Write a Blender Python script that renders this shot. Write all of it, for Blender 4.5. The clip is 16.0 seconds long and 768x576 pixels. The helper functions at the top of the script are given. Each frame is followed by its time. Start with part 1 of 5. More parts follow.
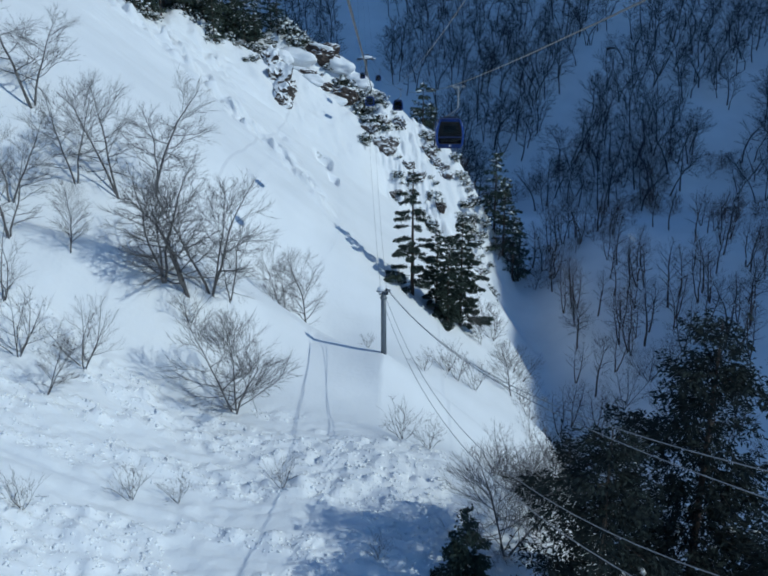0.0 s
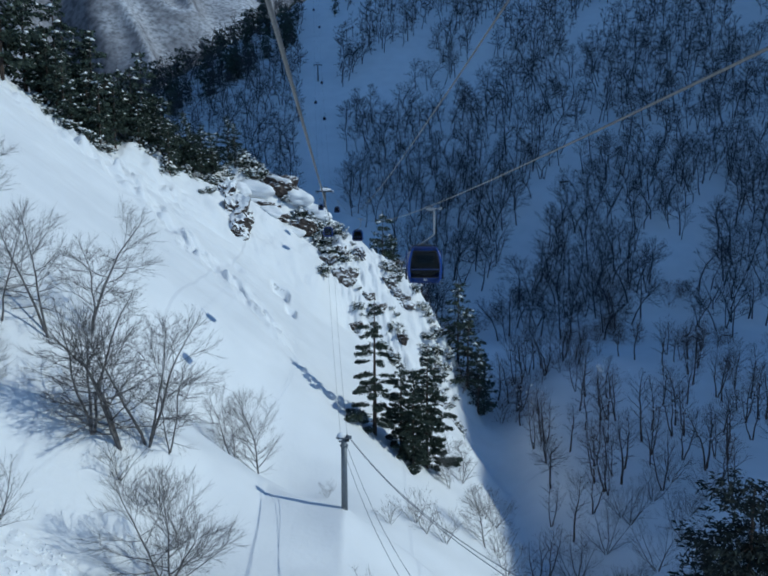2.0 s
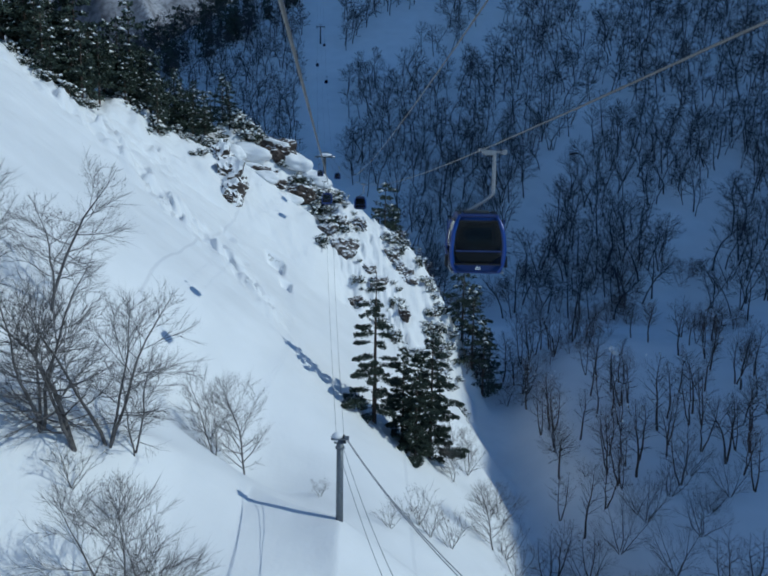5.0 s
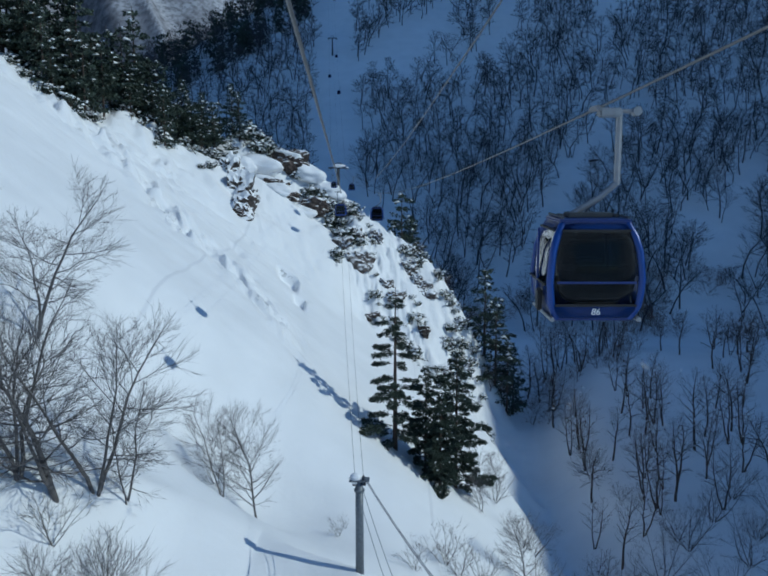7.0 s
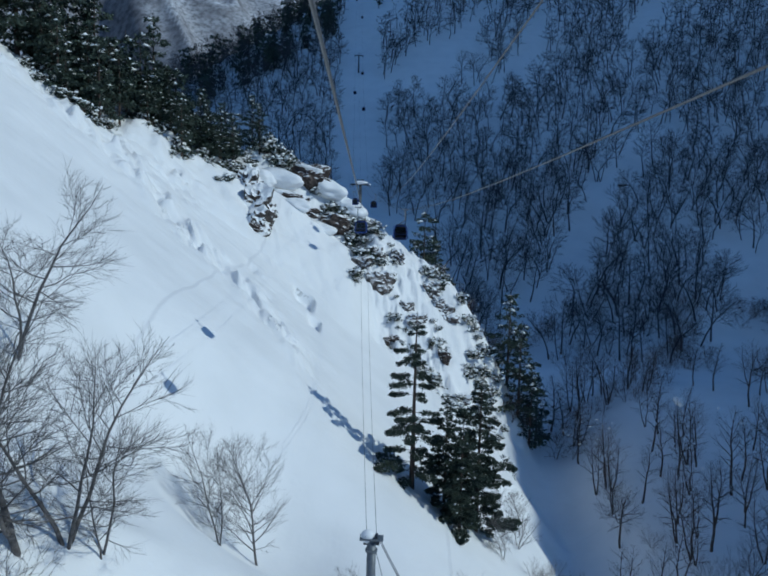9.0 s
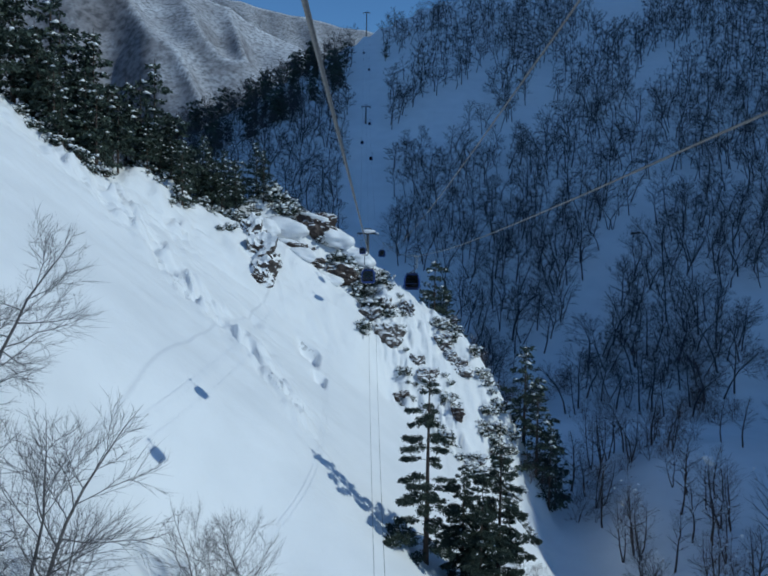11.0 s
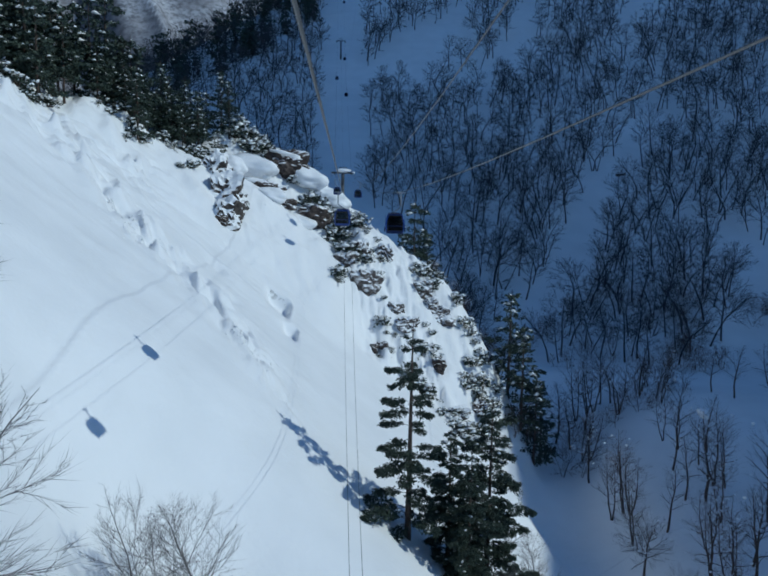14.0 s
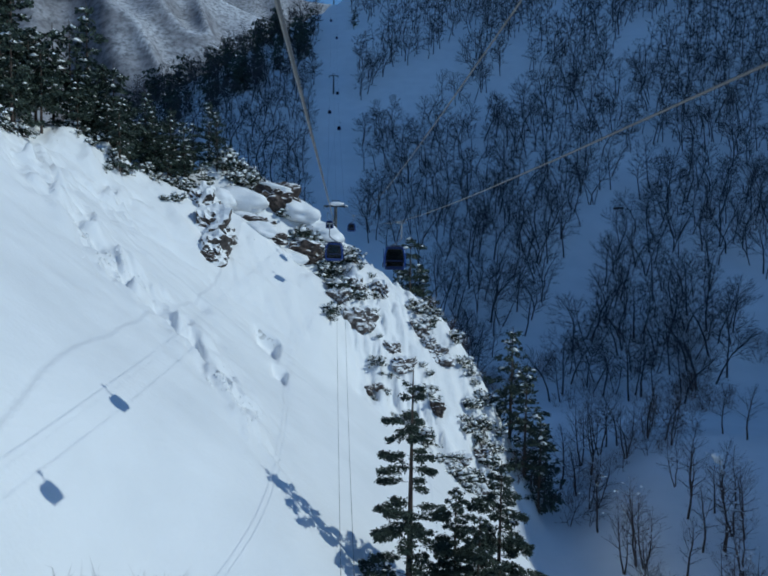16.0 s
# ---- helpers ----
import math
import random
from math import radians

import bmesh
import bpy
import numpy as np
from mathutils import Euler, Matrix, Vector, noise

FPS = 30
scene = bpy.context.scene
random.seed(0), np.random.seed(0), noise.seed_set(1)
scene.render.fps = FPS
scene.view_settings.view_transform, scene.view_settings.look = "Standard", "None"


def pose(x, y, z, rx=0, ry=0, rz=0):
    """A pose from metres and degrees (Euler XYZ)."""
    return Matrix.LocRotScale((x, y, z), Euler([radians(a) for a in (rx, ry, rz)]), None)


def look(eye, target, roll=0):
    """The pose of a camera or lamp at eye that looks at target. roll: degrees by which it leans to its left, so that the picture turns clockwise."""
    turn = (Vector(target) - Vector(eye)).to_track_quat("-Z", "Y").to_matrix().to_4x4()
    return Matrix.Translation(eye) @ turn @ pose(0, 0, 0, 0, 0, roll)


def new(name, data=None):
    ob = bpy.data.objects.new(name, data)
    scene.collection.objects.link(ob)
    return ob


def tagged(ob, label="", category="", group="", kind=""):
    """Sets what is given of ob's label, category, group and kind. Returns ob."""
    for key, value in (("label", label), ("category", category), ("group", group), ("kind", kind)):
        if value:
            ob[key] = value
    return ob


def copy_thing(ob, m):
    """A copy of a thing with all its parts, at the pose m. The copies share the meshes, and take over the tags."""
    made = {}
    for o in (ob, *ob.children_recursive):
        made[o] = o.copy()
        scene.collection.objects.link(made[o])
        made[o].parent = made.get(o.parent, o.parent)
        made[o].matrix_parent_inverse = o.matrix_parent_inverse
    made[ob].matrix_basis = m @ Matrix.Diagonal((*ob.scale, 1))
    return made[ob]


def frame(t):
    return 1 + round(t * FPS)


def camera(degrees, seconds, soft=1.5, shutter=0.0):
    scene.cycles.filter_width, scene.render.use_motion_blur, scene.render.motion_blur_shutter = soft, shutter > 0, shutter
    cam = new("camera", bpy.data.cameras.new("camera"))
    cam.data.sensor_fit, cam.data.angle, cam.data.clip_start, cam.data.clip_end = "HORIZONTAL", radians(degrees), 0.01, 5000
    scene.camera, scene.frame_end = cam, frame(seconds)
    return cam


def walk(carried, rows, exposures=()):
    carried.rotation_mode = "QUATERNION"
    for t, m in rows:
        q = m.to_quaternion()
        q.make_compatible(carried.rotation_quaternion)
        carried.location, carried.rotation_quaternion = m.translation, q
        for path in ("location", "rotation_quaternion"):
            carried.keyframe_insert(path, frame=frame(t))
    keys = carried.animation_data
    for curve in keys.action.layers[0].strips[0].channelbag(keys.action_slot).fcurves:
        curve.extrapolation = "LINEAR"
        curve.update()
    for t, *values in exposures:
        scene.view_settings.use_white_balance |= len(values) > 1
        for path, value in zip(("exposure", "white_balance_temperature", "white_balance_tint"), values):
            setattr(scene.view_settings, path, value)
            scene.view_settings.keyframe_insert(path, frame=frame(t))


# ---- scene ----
cam = camera(52.1, 16.0, soft=1.9)
PATH = [
    (0, (-0.470, -0.411, 80.111), (-0.861, 9.144, 77.187), -0.2),
    (0.5, (-0.573, 2.157, 79.854), (-0.973, 11.790, 77.202), 0.9),
    (1, (-0.677, 4.720, 79.601), (-0.947, 14.465, 77.372), 0.6),
    (1.5, (-0.782, 7.279, 79.352), (-0.851, 17.122, 77.589), 0.2),
    (2, (-0.889, 9.834, 79.107), (-0.772, 19.745, 77.782), -0.2),
    (2.5, (-0.996, 12.384, 78.866), (-0.778, 22.328, 77.831), -0.1),
    (3, (-1.104, 14.931, 78.628), (-0.860, 24.886, 77.715), 0.4),
    (3.5, (-1.214, 17.473, 78.395), (-0.964, 27.419, 77.387), 1.1),
    (4, (-1.324, 20.011, 78.165), (-1.094, 29.924, 76.872), 1.6),
    (4.2, (-1.368, 21.025, 78.074), (-1.155, 30.921, 76.652), 1.6),
    (6.3, (-1.844, 31.631, 77.155), (-1.857, 41.472, 75.380), -0.1),
    (6.5, (-1.890, 32.637, 77.071), (-1.919, 42.488, 75.350), -0.2),
    (7, (-2.007, 35.150, 76.863), (-2.078, 45.030, 75.322), -0.1),
    (7.5, (-2.124, 37.659, 76.659), (-2.242, 47.560, 75.263), 0.3),
    (8, (-2.242, 40.163, 76.459), (-2.405, 50.071, 75.115), 1.0),
    (8.5, (-2.361, 42.663, 76.262), (-2.593, 52.573, 74.944), 1.5),
    (9, (-2.482, 45.159, 76.069), (-2.798, 55.069, 74.773), 1.5),
    (9.5, (-2.603, 47.650, 75.879), (-2.979, 57.570, 74.672), 1.3),
    (10, (-2.725, 50.138, 75.693), (-3.150, 60.078, 74.684), 1.2),
    (10.2, (-2.774, 51.132, 75.620), (-3.230, 61.080, 74.716), 1.2),
    (12.3, (-3.298, 61.526, 74.883), (-3.648, 71.503, 74.303), 0.5),
    (12.5, (-3.349, 62.512, 74.816), (-3.673, 72.484, 74.146), 0.5),
    (13, (-3.476, 64.974, 74.651), (-3.729, 74.928, 73.729), 0.5),
    (13.5, (-3.605, 67.432, 74.490), (-3.783, 77.362, 73.322), 0.8),
    (14, (-3.734, 69.886, 74.332), (-3.852, 79.791, 72.966), 1.2),
    (14.5, (-3.864, 72.335, 74.177), (-3.934, 82.232, 72.744), 1.7),
    (15, (-3.995, 74.781, 74.026), (-4.035, 84.689, 72.676), 1.8),
    (15.5, (-4.127, 77.222, 73.878), (-4.163, 87.153, 72.707), 1.5),
    (16, (-4.260, 79.659, 73.734), (-4.302, 89.616, 72.813), 1.0),
]
walk(cam, [(t, look(eye, target, roll)) for t, eye, target, roll in PATH],
     exposures=[(0, 0.03, 5560, -2), (4, -0.03, 5560, -2), (16, -0.09, 5560, -2)])

# ---- light ----
SUN_EL, SUN_AZ = radians(35), radians(-15)      # azimuth counted from +x towards +y
world = bpy.data.worlds.new("winter_sky")
scene.world = world
world.use_nodes = True
wn, wl = world.node_tree.nodes, world.node_tree.links
sky = wn.new("ShaderNodeTexSky")
sky.sky_type, sky.sun_disc = "NISHITA", False
sky.sun_elevation, sky.sun_rotation = SUN_EL, radians(90) - SUN_AZ
sky.altitude, sky.air_density, sky.dust_density, sky.ozone_density = 1200, 1.0, 0.3, 6.8
wl.new(sky.outputs["Color"], wn["Background"].inputs["Color"])
wn["Background"].inputs["Strength"].default_value = 0.098
sun_data = bpy.data.lights.new("sun", "SUN")
sun_data.energy, sun_data.angle, sun_data.color = 2.02, radians(0.53), (1.0, 0.955, 0.855)
sun = new("sun", sun_data)
sun_dir = Vector((math.cos(SUN_EL) * math.cos(SUN_AZ), math.cos(SUN_EL) * math.sin(SUN_AZ), math.sin(SUN_EL)))
sun.matrix_world = look(sun_dir * 500, (0, 0, 0))


# ---- numeric noise ----
def vnoise(x, y, seed=0):
    """Smooth value noise in 0..1 on arrays."""
    x, y = np.asarray(x, float), np.asarray(y, float)
    xi, yi = np.floor(x), np.floor(y)
    fx, fy = x - xi, y - yi
    fx, fy = fx * fx * (3 - 2 * fx), fy * fy * (3 - 2 * fy)

    def cell(a, b):
        v = np.sin(a * 127.1 + b * 311.7 + seed * 74.7) * 43758.5453
        return v - np.floor(v)
    top = cell(xi, yi) * (1 - fx) + cell(xi + 1, yi) * fx
    low = cell(xi, yi + 1) * (1 - fx) + cell(xi + 1, yi + 1) * fx
    return top * (1 - fy) + low * fy


def fbm(x, y, octaves=4, seed=0):
    total, amp, norm = 0.0, 1.0, 0.0
    for k in range(octaves):
        total = total + amp * (vnoise(x * 2 ** k, y * 2 ** k, seed + k) - 0.5)
        norm += amp
        amp *= 0.5
    return total / norm


def step(a, b, v):
    u = np.clip((v - a) / (b - a), 0, 1)
    return u * u * (3 - 2 * u)


def hump(v, centre, width):
    return np.exp(-((v - centre) / width) ** 2)


def soft_max(a, b, k):
    d = np.clip(0.5 + 0.5 * (a - b) / k, 0, 1)
    return b * (1 - d) + a * d + k * d * (1 - d)


def soft_min(a, b, k):
    return -soft_max(-a, -b, k)


# ---- the lie of the land ----
def spur(x, y):
    """The sunlit spur with its bench, bowl and rocky crest."""
    z = 26 - 0.8 * x
    z = z - 14.5 * hump(x, -24, 17) * hump(y, 140, 17)                # bowl behind the bench
    bench = 36 + 0.62 * 6 * np.logaddexp(0, (-24 - x) / 6) - 0.45 * 5 * np.logaddexp(0, (x - 4) / 5) + 0.02 * (80 - y)
    w = step(118, 82, y + 0.25 * (x + 20))
    z = z * (1 - w) + bench * w
    # a wind lip runs along the rim of the bench and carries the pylon
    rim = np.interp(x, [-60, -47, -29, -16, -5, 15, 25], [96, 98, 105, 114, 109, 110, 104])
    tall = np.interp(x, [-60, -45, -32, -27, -22, -16, -5, 10, 20], [2.5, 4.5, 4.2, 2.8, 0.8, 0.0, 6.5, 6.0, 4.0])
    off = y - rim
    z = z + tall * np.where(off < 0, np.exp(-(off / 10) ** 2), np.exp(-(off / 4) ** 2))
    # the crest rises again as a rocky wall
    crest = 53 - 0.74 * x
    right = step(-19, -12, x)
    lobe = 0.60 * np.clip((y - 236) / 38, 0, 1) ** 1.2 - 0.10 * hump(y, 278, 3.0) + 0.40 * step(277, 290, y)
    wall = step(0, 1, (y - 250) / 36)
    up = (lobe * (1 - right) + wall * right) * step(-82, -46, x)
    z = z * (1 - up) + crest * up
    # beyond the crest it falls away
    ridge_y = np.where(x < -45, 288 + 1.05 * (x + 45), 292 + 0.0 * x) - 0.9 * np.maximum(0, x - 2)
    z = z - 1.1 * np.maximum(0, y - ridge_y - 4) - 0.004 * np.maximum(0, y - ridge_y) ** 1.3
    # and on its right side it drops into the gully
    edge = 19 + 26 * fbm(y / 16 + x * 0, x / 40, 3, 45) + 3.5 * hump(y, 160, 30) + 6 * hump(y, 268, 22) + 6 * step(120, 60, y)
    z = z - 0.72 * np.maximum(0, x - edge)
    return z


CX, CY, CZ, BACK = -2.5, 45.0, 76.0, 1.2


def set_back(x, y):
    """From the hillside's own plan to the ground: it is laid out at a scale of 1 to 1.2 round the lift line."""
    return CX + (x - CX) * BACK, CY + (y - CY) * BACK


def hillside(x, y):
    x, y = CX + (x - CX) / BACK, CY + (y - CY) / BACK
    hill = 14 + 0.555 * (y - 302) + 0.06 * (x - 60) + 9 * fbm(x / 90, y / 90, 3, 11) + 5 * fbm(x / 26, y / 40, 3, 12)
    left = -170 + 0.53 * (y - 520)                                  # where the hillside turns away
    hill = hill - 0.9 * np.maximum(0, left - x + 6)
    top = 748 + 1.3 * np.maximum(-60, x + 51)
    hill = hill - 1.0 * np.maximum(0, y - top)
    return CZ + (hill - CZ) * BACK


def basin(x, y):
    """The gully, the shelf and the long wooded hillside beyond."""
    floor = 7 + 0.16 * (np.minimum(y, 288) - 240) - 0.10 * np.maximum(0, y - 296)
    floor = floor - 15 * hump(x, 36 + 0.1 * (y - 230), 16) * step(330, 290, y) + 3 * hump(x, 92, 22) * hump(y, 268, 26)
    return soft_max(floor, hillside(x, y), 10)


def shade_ridge(x, y):
    """A high ridge added out of view on the sunny side, to keep the valley in shade."""
    h = 462 + 1.05 * np.maximum(0, y - 85) * step(1700, 1100, y) - 0.25 * np.maximum(0, -y)
    h = np.minimum(h, 880)
    return h - 2.2 * np.abs(x - 660)


HOLLOWS = ((-69, 216, 2.6, 3.2), (-64, 212, 2.0, 2.6), (-58, 213, 2.2, 2.6), (-53, 208, 1.8, 2.2), (-47, 204, 1.6, 2.0), (-41, 203, 1.3, 1.8), (-34, 199, 1.6, 2.2), (-72, 224, 3.0, 3.0), (-39, 224, 2.0, 1.6), (-33, 212, 1.6, 1.8))
WELLS = ((-28.6, 238.0, 2.5, 8.0, 3.6), (-24.2, 224.0, 1.5, 5.0, 2.5))


def runnel(x):
    return np.interp(x, [-95, -75, -59, -48, -34, -22, -10], [226, 219, 214, 206, 198, 186, 172])


def ground(x, y):
    x, y = np.asarray(x, float), np.asarray(y, float)
    z = soft_max(spur(x, y), basin(x, y), 3)
    near = step(600, 100, y)
    z = soft_max(z, shade_ridge(x, y), 25)
    far = step(960, 1500, y) + step(-350, -700, x) + step(-150, -500, y)
    z = z * (1 - np.clip(far, 0, 1)) + np.clip(far, 0, 1) * (np.minimum(z, 60) * 0.3)
    z = z + 1.6 * fbm(x / 22, y / 22, 3, 3) * near + 0.5 * fbm(x / 6, y / 6, 3, 5)
    # broken snow of an old slide on the bench, and in the runnel across the slope
    lumps = step(90, 80, y + 0.10 * x) * step(12, -4, x)
    patch = 0.25 + 0.75 * step(0.3, 0.62, vnoise(x / 9, y / 3.2, 24))
    z = z + lumps * (1.2 * np.abs(fbm(x / 6.0, y / 3.0, 3, 21)) + patch * (2.1 * np.abs(fbm(x / 2.4, y / 1.5, 2, 22)) + 0.75 * fbm(x / 1.3, y / 0.9, 2, 25)))
    run = runnel(x) + 3 * fbm(x / 9, x * 0 + 3.3, 2, 29)
    live = step(-100, -80, x) * step(-14, -24, x)
    z = z + live * hump(y, run + 2, 8.0) * (10.0 * np.abs(fbm((x + 0.6 * y) / 3.6, (y - 0.6 * x) / 11.0, 3, 23)) - 0.4)
    crack = y - run + 2.5 * fbm(x / 4, y / 7, 2, 35)
    z = z - live * 2.6 * step(0.35, 0.75, vnoise(x / 8, x * 0 + 1.7, 31)) * step(-0.9, 0.0, crack) * np.exp(-np.maximum(crack, 0) / 3.5)
    rough_top = step(-44, -62, x) * step(205, 222, y) * step(275, 255, y)
    z = z + rough_top * 9.0 * np.abs(fbm((x + 0.5 * y) / 2.8, (y - 0.5 * x) / 7.0, 3, 36)) * (0.3 + vnoise(x / 14, y / 14, 37))
    for k in range(5):                                              # faint scoured grooves under the crest
        line = 236 + 7 * k + 0.25 * (x + 60) + 4 * fbm(x / 14, x * 0 + k, 2, 60 + k)
        z = z - 0.9 * hump(y, line, 0.9) * step(-95, -70, x) * step(-20, -36, x) * vnoise(x / 6, y / 3, 70 + k)
    for hx, hy, wide, deep in HOLLOWS:
        deep = 0.75 * deep * (0.3 + vnoise(hx, hy, 3))
        z = z - deep * np.exp(-((x - hx) ** 2 + 0.5 * (y - hy) ** 2 + 0.5 * (x - hx) * (y - hy)) / wide ** 2) + 0.25 * deep * np.exp(-((x - hx - 1.5 * wide) ** 2 + (y - hy) ** 2) / (0.8 * wide) ** 2)
    # two wells in the snow, each with a sharp lip
    for wx, wy, wide, long_, deep in WELLS:
        across, along = (x - wx) + 0.12 * (y - wy), y - wy + 0.06 * (x - wx) ** 2
        z = z - deep * step(1.25, 0.6, np.abs(across) / wide) * np.where(along < 0, np.exp(-(along / long_) ** 2), step(1.3, 0.0, along))
    # the rocky wall: broken ledges, with treads that hold snow and bare risers
    crag = step(-24, -17, x) * step(274, 281, y + 26 * step(-19, -10, x)) * step(316, 302, y) * step(36, 26, x)
    rough = z + 6.5 * fbm(x / 10, y / 10, 4, 8) - 5.0 * np.abs(fbm((x + 0.3 * y) / 4.0, y / 13, 3, 14))
    rough = rough + step(-19, -11, x) * 5.0 * (np.abs(fbm((x + 0.25 * y) / 2.3, y / 9, 3, 15)) - 0.1)
    tilt = 0.42 * x + 7.0 * fbm(x / 18, y / 18, 3, 17)
    tread = 3.6 + 0.0 * x
    q = (rough + tilt) / tread
    fr = q - np.floor(q)
    ledge = tread * (np.floor(q) + np.where(fr < 0.58, 0.18 * fr / 0.58, 0.18 + 0.82 * step(0.58, 0.92, fr))) - tilt
    amount = 0.15 + 0.6 * step(0.4, 0.65, vnoise(x / 6, y / 6, 19))
    z = z * (1 - crag) + crag * (rough + amount * 0.85 * (ledge - rough) + 0.4)
    # the snowy crest on the uphill side: billows and a raised brow
    brow = step(-100, -86, x) * step(-18, -26, x) * step(228, 250, y) * step(318, 300, y)
    z = z + brow * (3.4 * fbm(x / 9, y / 9, 4, 81) + 2.2 * np.abs(fbm((x + 0.4 * y) / 4.5, y / 10, 3, 82))) + 5.0 * hump(x, -71, 8) * hump(y, 254, 13)
    # low scoured ripples on the open slope
    open_ = step(-110, -90, x) * step(-14, -26, x) * step(140, 160, y) * step(290, 270, y)
    z = z + open_ * (2.2 * fbm(x / 30, y / 24, 2, 38) + 0.9 * fbm(x / 12, y / 5, 3, 33) + 0.35 * fbm((x + 0.8 * y) / 7, (y - 0.3 * x) / 1.6, 3, 34) * step(205, 225, y))
    return z


def ground_at(x, y):
    return float(ground(np.array([x]), np.array([y]))[0])


# ---- materials ----
def material(name, rough=0.8, metal=0.0):
    m = bpy.data.materials.new(name)
    m.use_nodes = True
    b = m.node_tree.nodes["Principled BSDF"]
    b.inputs["Roughness"].default_value, b.inputs["Metallic"].default_value = rough, metal
    return m, m.node_tree.nodes, m.node_tree.links, b


def noise_node(n, l, scale, detail=4, coords="Object", stretch=None):
    tc = n.new("ShaderNodeTexCoord")
    t = n.new("ShaderNodeTexNoise")
    t.inputs["Scale"].default_value, t.inputs["Detail"].default_value = scale, detail
    src = tc.outputs[coords]
    if stretch:
        mp = n.new("ShaderNodeMapping")
        mp.inputs["Scale"].default_value = stretch
        l.new(src, mp.inputs["Vector"])
        src = mp.outputs["Vector"]
    l.new(src, t.inputs["Vector"])
    return t.outputs["Fac"]


def ramp(n, l, fac, stops):
    r = n.new("ShaderNodeValToRGB")
    e = r.color_ramp.elements
    e[0].position, e[0].color = stops[0][0], (*stops[0][1], 1)
    e[1].position, e[1].color = stops[-1][0], (*stops[-1][1], 1)
    for p, c in stops[1:-1]:
        e.new(p).color = (*c, 1)
    l.new(fac, r.inputs["Fac"])
    return r.outputs["Color"]


def mixed(n, l, fac, a, b):
    m = n.new("ShaderNodeMix")
    m.data_type = "RGBA"
    l.new(fac, m.inputs["Factor"])
    l.new(a, m.inputs["A"])
    l.new(b, m.inputs["B"])
    return m.outputs["Result"]


def bumped(n, l, b, height, strength, distance):
    k = n.new("ShaderNodeBump")
    k.inputs["Strength"].default_value, k.inputs["Distance"].default_value = strength, distance
    l.new(height, k.inputs["Height"])
    l.new(k.outputs["Normal"], b.inputs["Normal"])


def slope_mask(n, l, low, high, noisy):
    """1 where the surface lies flat enough to hold snow, with a ragged border."""
    g = n.new("ShaderNodeNewGeometry")
    s = n.new("ShaderNodeSeparateXYZ")
    l.new(g.outputs["Normal"], s.inputs["Vector"])
    a = n.new("ShaderNodeMath")
    a.operation = "MULTIPLY_ADD"
    l.new(noisy, a.inputs[0])
    a.inputs[1].default_value = 0.35
    l.new(s.outputs["Z"], a.inputs[2])
    r = n.new("ShaderNodeMapRange")
    r.inputs["From Min"].default_value, r.inputs["From Max"].default_value = low + 0.17, high + 0.17
    l.new(a.outputs[0], r.inputs["Value"])
    return r.outputs["Result"]


def snowy(name, low, high, rock_a, rock_b, scale):
    m, n, l, b = material(name, 0.62)
    grain = noise_node(n, l, scale, 6)
    snow = ramp(n, l, noise_node(n, l, scale * 0.12, 3), [(0.3, (0.82, 0.828, 0.838)), (0.7, (0.885, 0.89, 0.898))])
    rock = ramp(n, l, grain, [(0.3, rock_a), (0.55, rock_b), (0.75, tuple(1.7 * c for c in rock_b))])
    l.new(mixed(n, l, slope_mask(n, l, low, high, grain), rock, snow), b.inputs["Base Color"])
    b.inputs["Specular IOR Level"].default_value = 0.25
    bumped(n, l, b, noise_node(n, l, scale * 1.7, 5), 0.35, 0.25)
    return m


SNOW = snowy("snow_over_rock", 0.16, 0.28, (0.024, 0.022, 0.023), (0.07, 0.064, 0.062), 0.8)
PLASTER = snowy("snow_plastered_rock", -0.05, 0.18, (0.03, 0.026, 0.025), (0.09, 0.075, 0.065), 0.8)
WALL = snowy("snow_mottled_rock", 0.05, 0.42, (0.045, 0.04, 0.038), (0.12, 0.10, 0.09), 0.9)
ROCK = snowy("crag_rock", 0.62, 0.74, (0.022, 0.018, 0.018), (0.075, 0.058, 0.05), 0.9)


def plain(name, base, rough=0.6, metal=0.0, scale=8.0, vary=0.25, bump=0.1):
    m, n, l, b = material(name, rough, metal)
    f = noise_node(n, l, scale, 5)
    l.new(ramp(n, l, f, [(0.3, tuple(c * (1 - vary) for c in base)), (0.7, tuple(min(1, c * (1 + vary)) for c in base))]), b.inputs["Base Color"])
    if bump:
        bumped(n, l, b, f, bump, 0.02)
    return m


def by_island(name, a, b_, rough=0.7):
    m, n, l, b = material(name, rough)
    g = n.new("ShaderNodeNewGeometry")
    l.new(ramp(n, l, g.outputs["Random Per Island"], [(0.0, a), (1.0, b_)]), b.inputs["Base Color"])
    return m


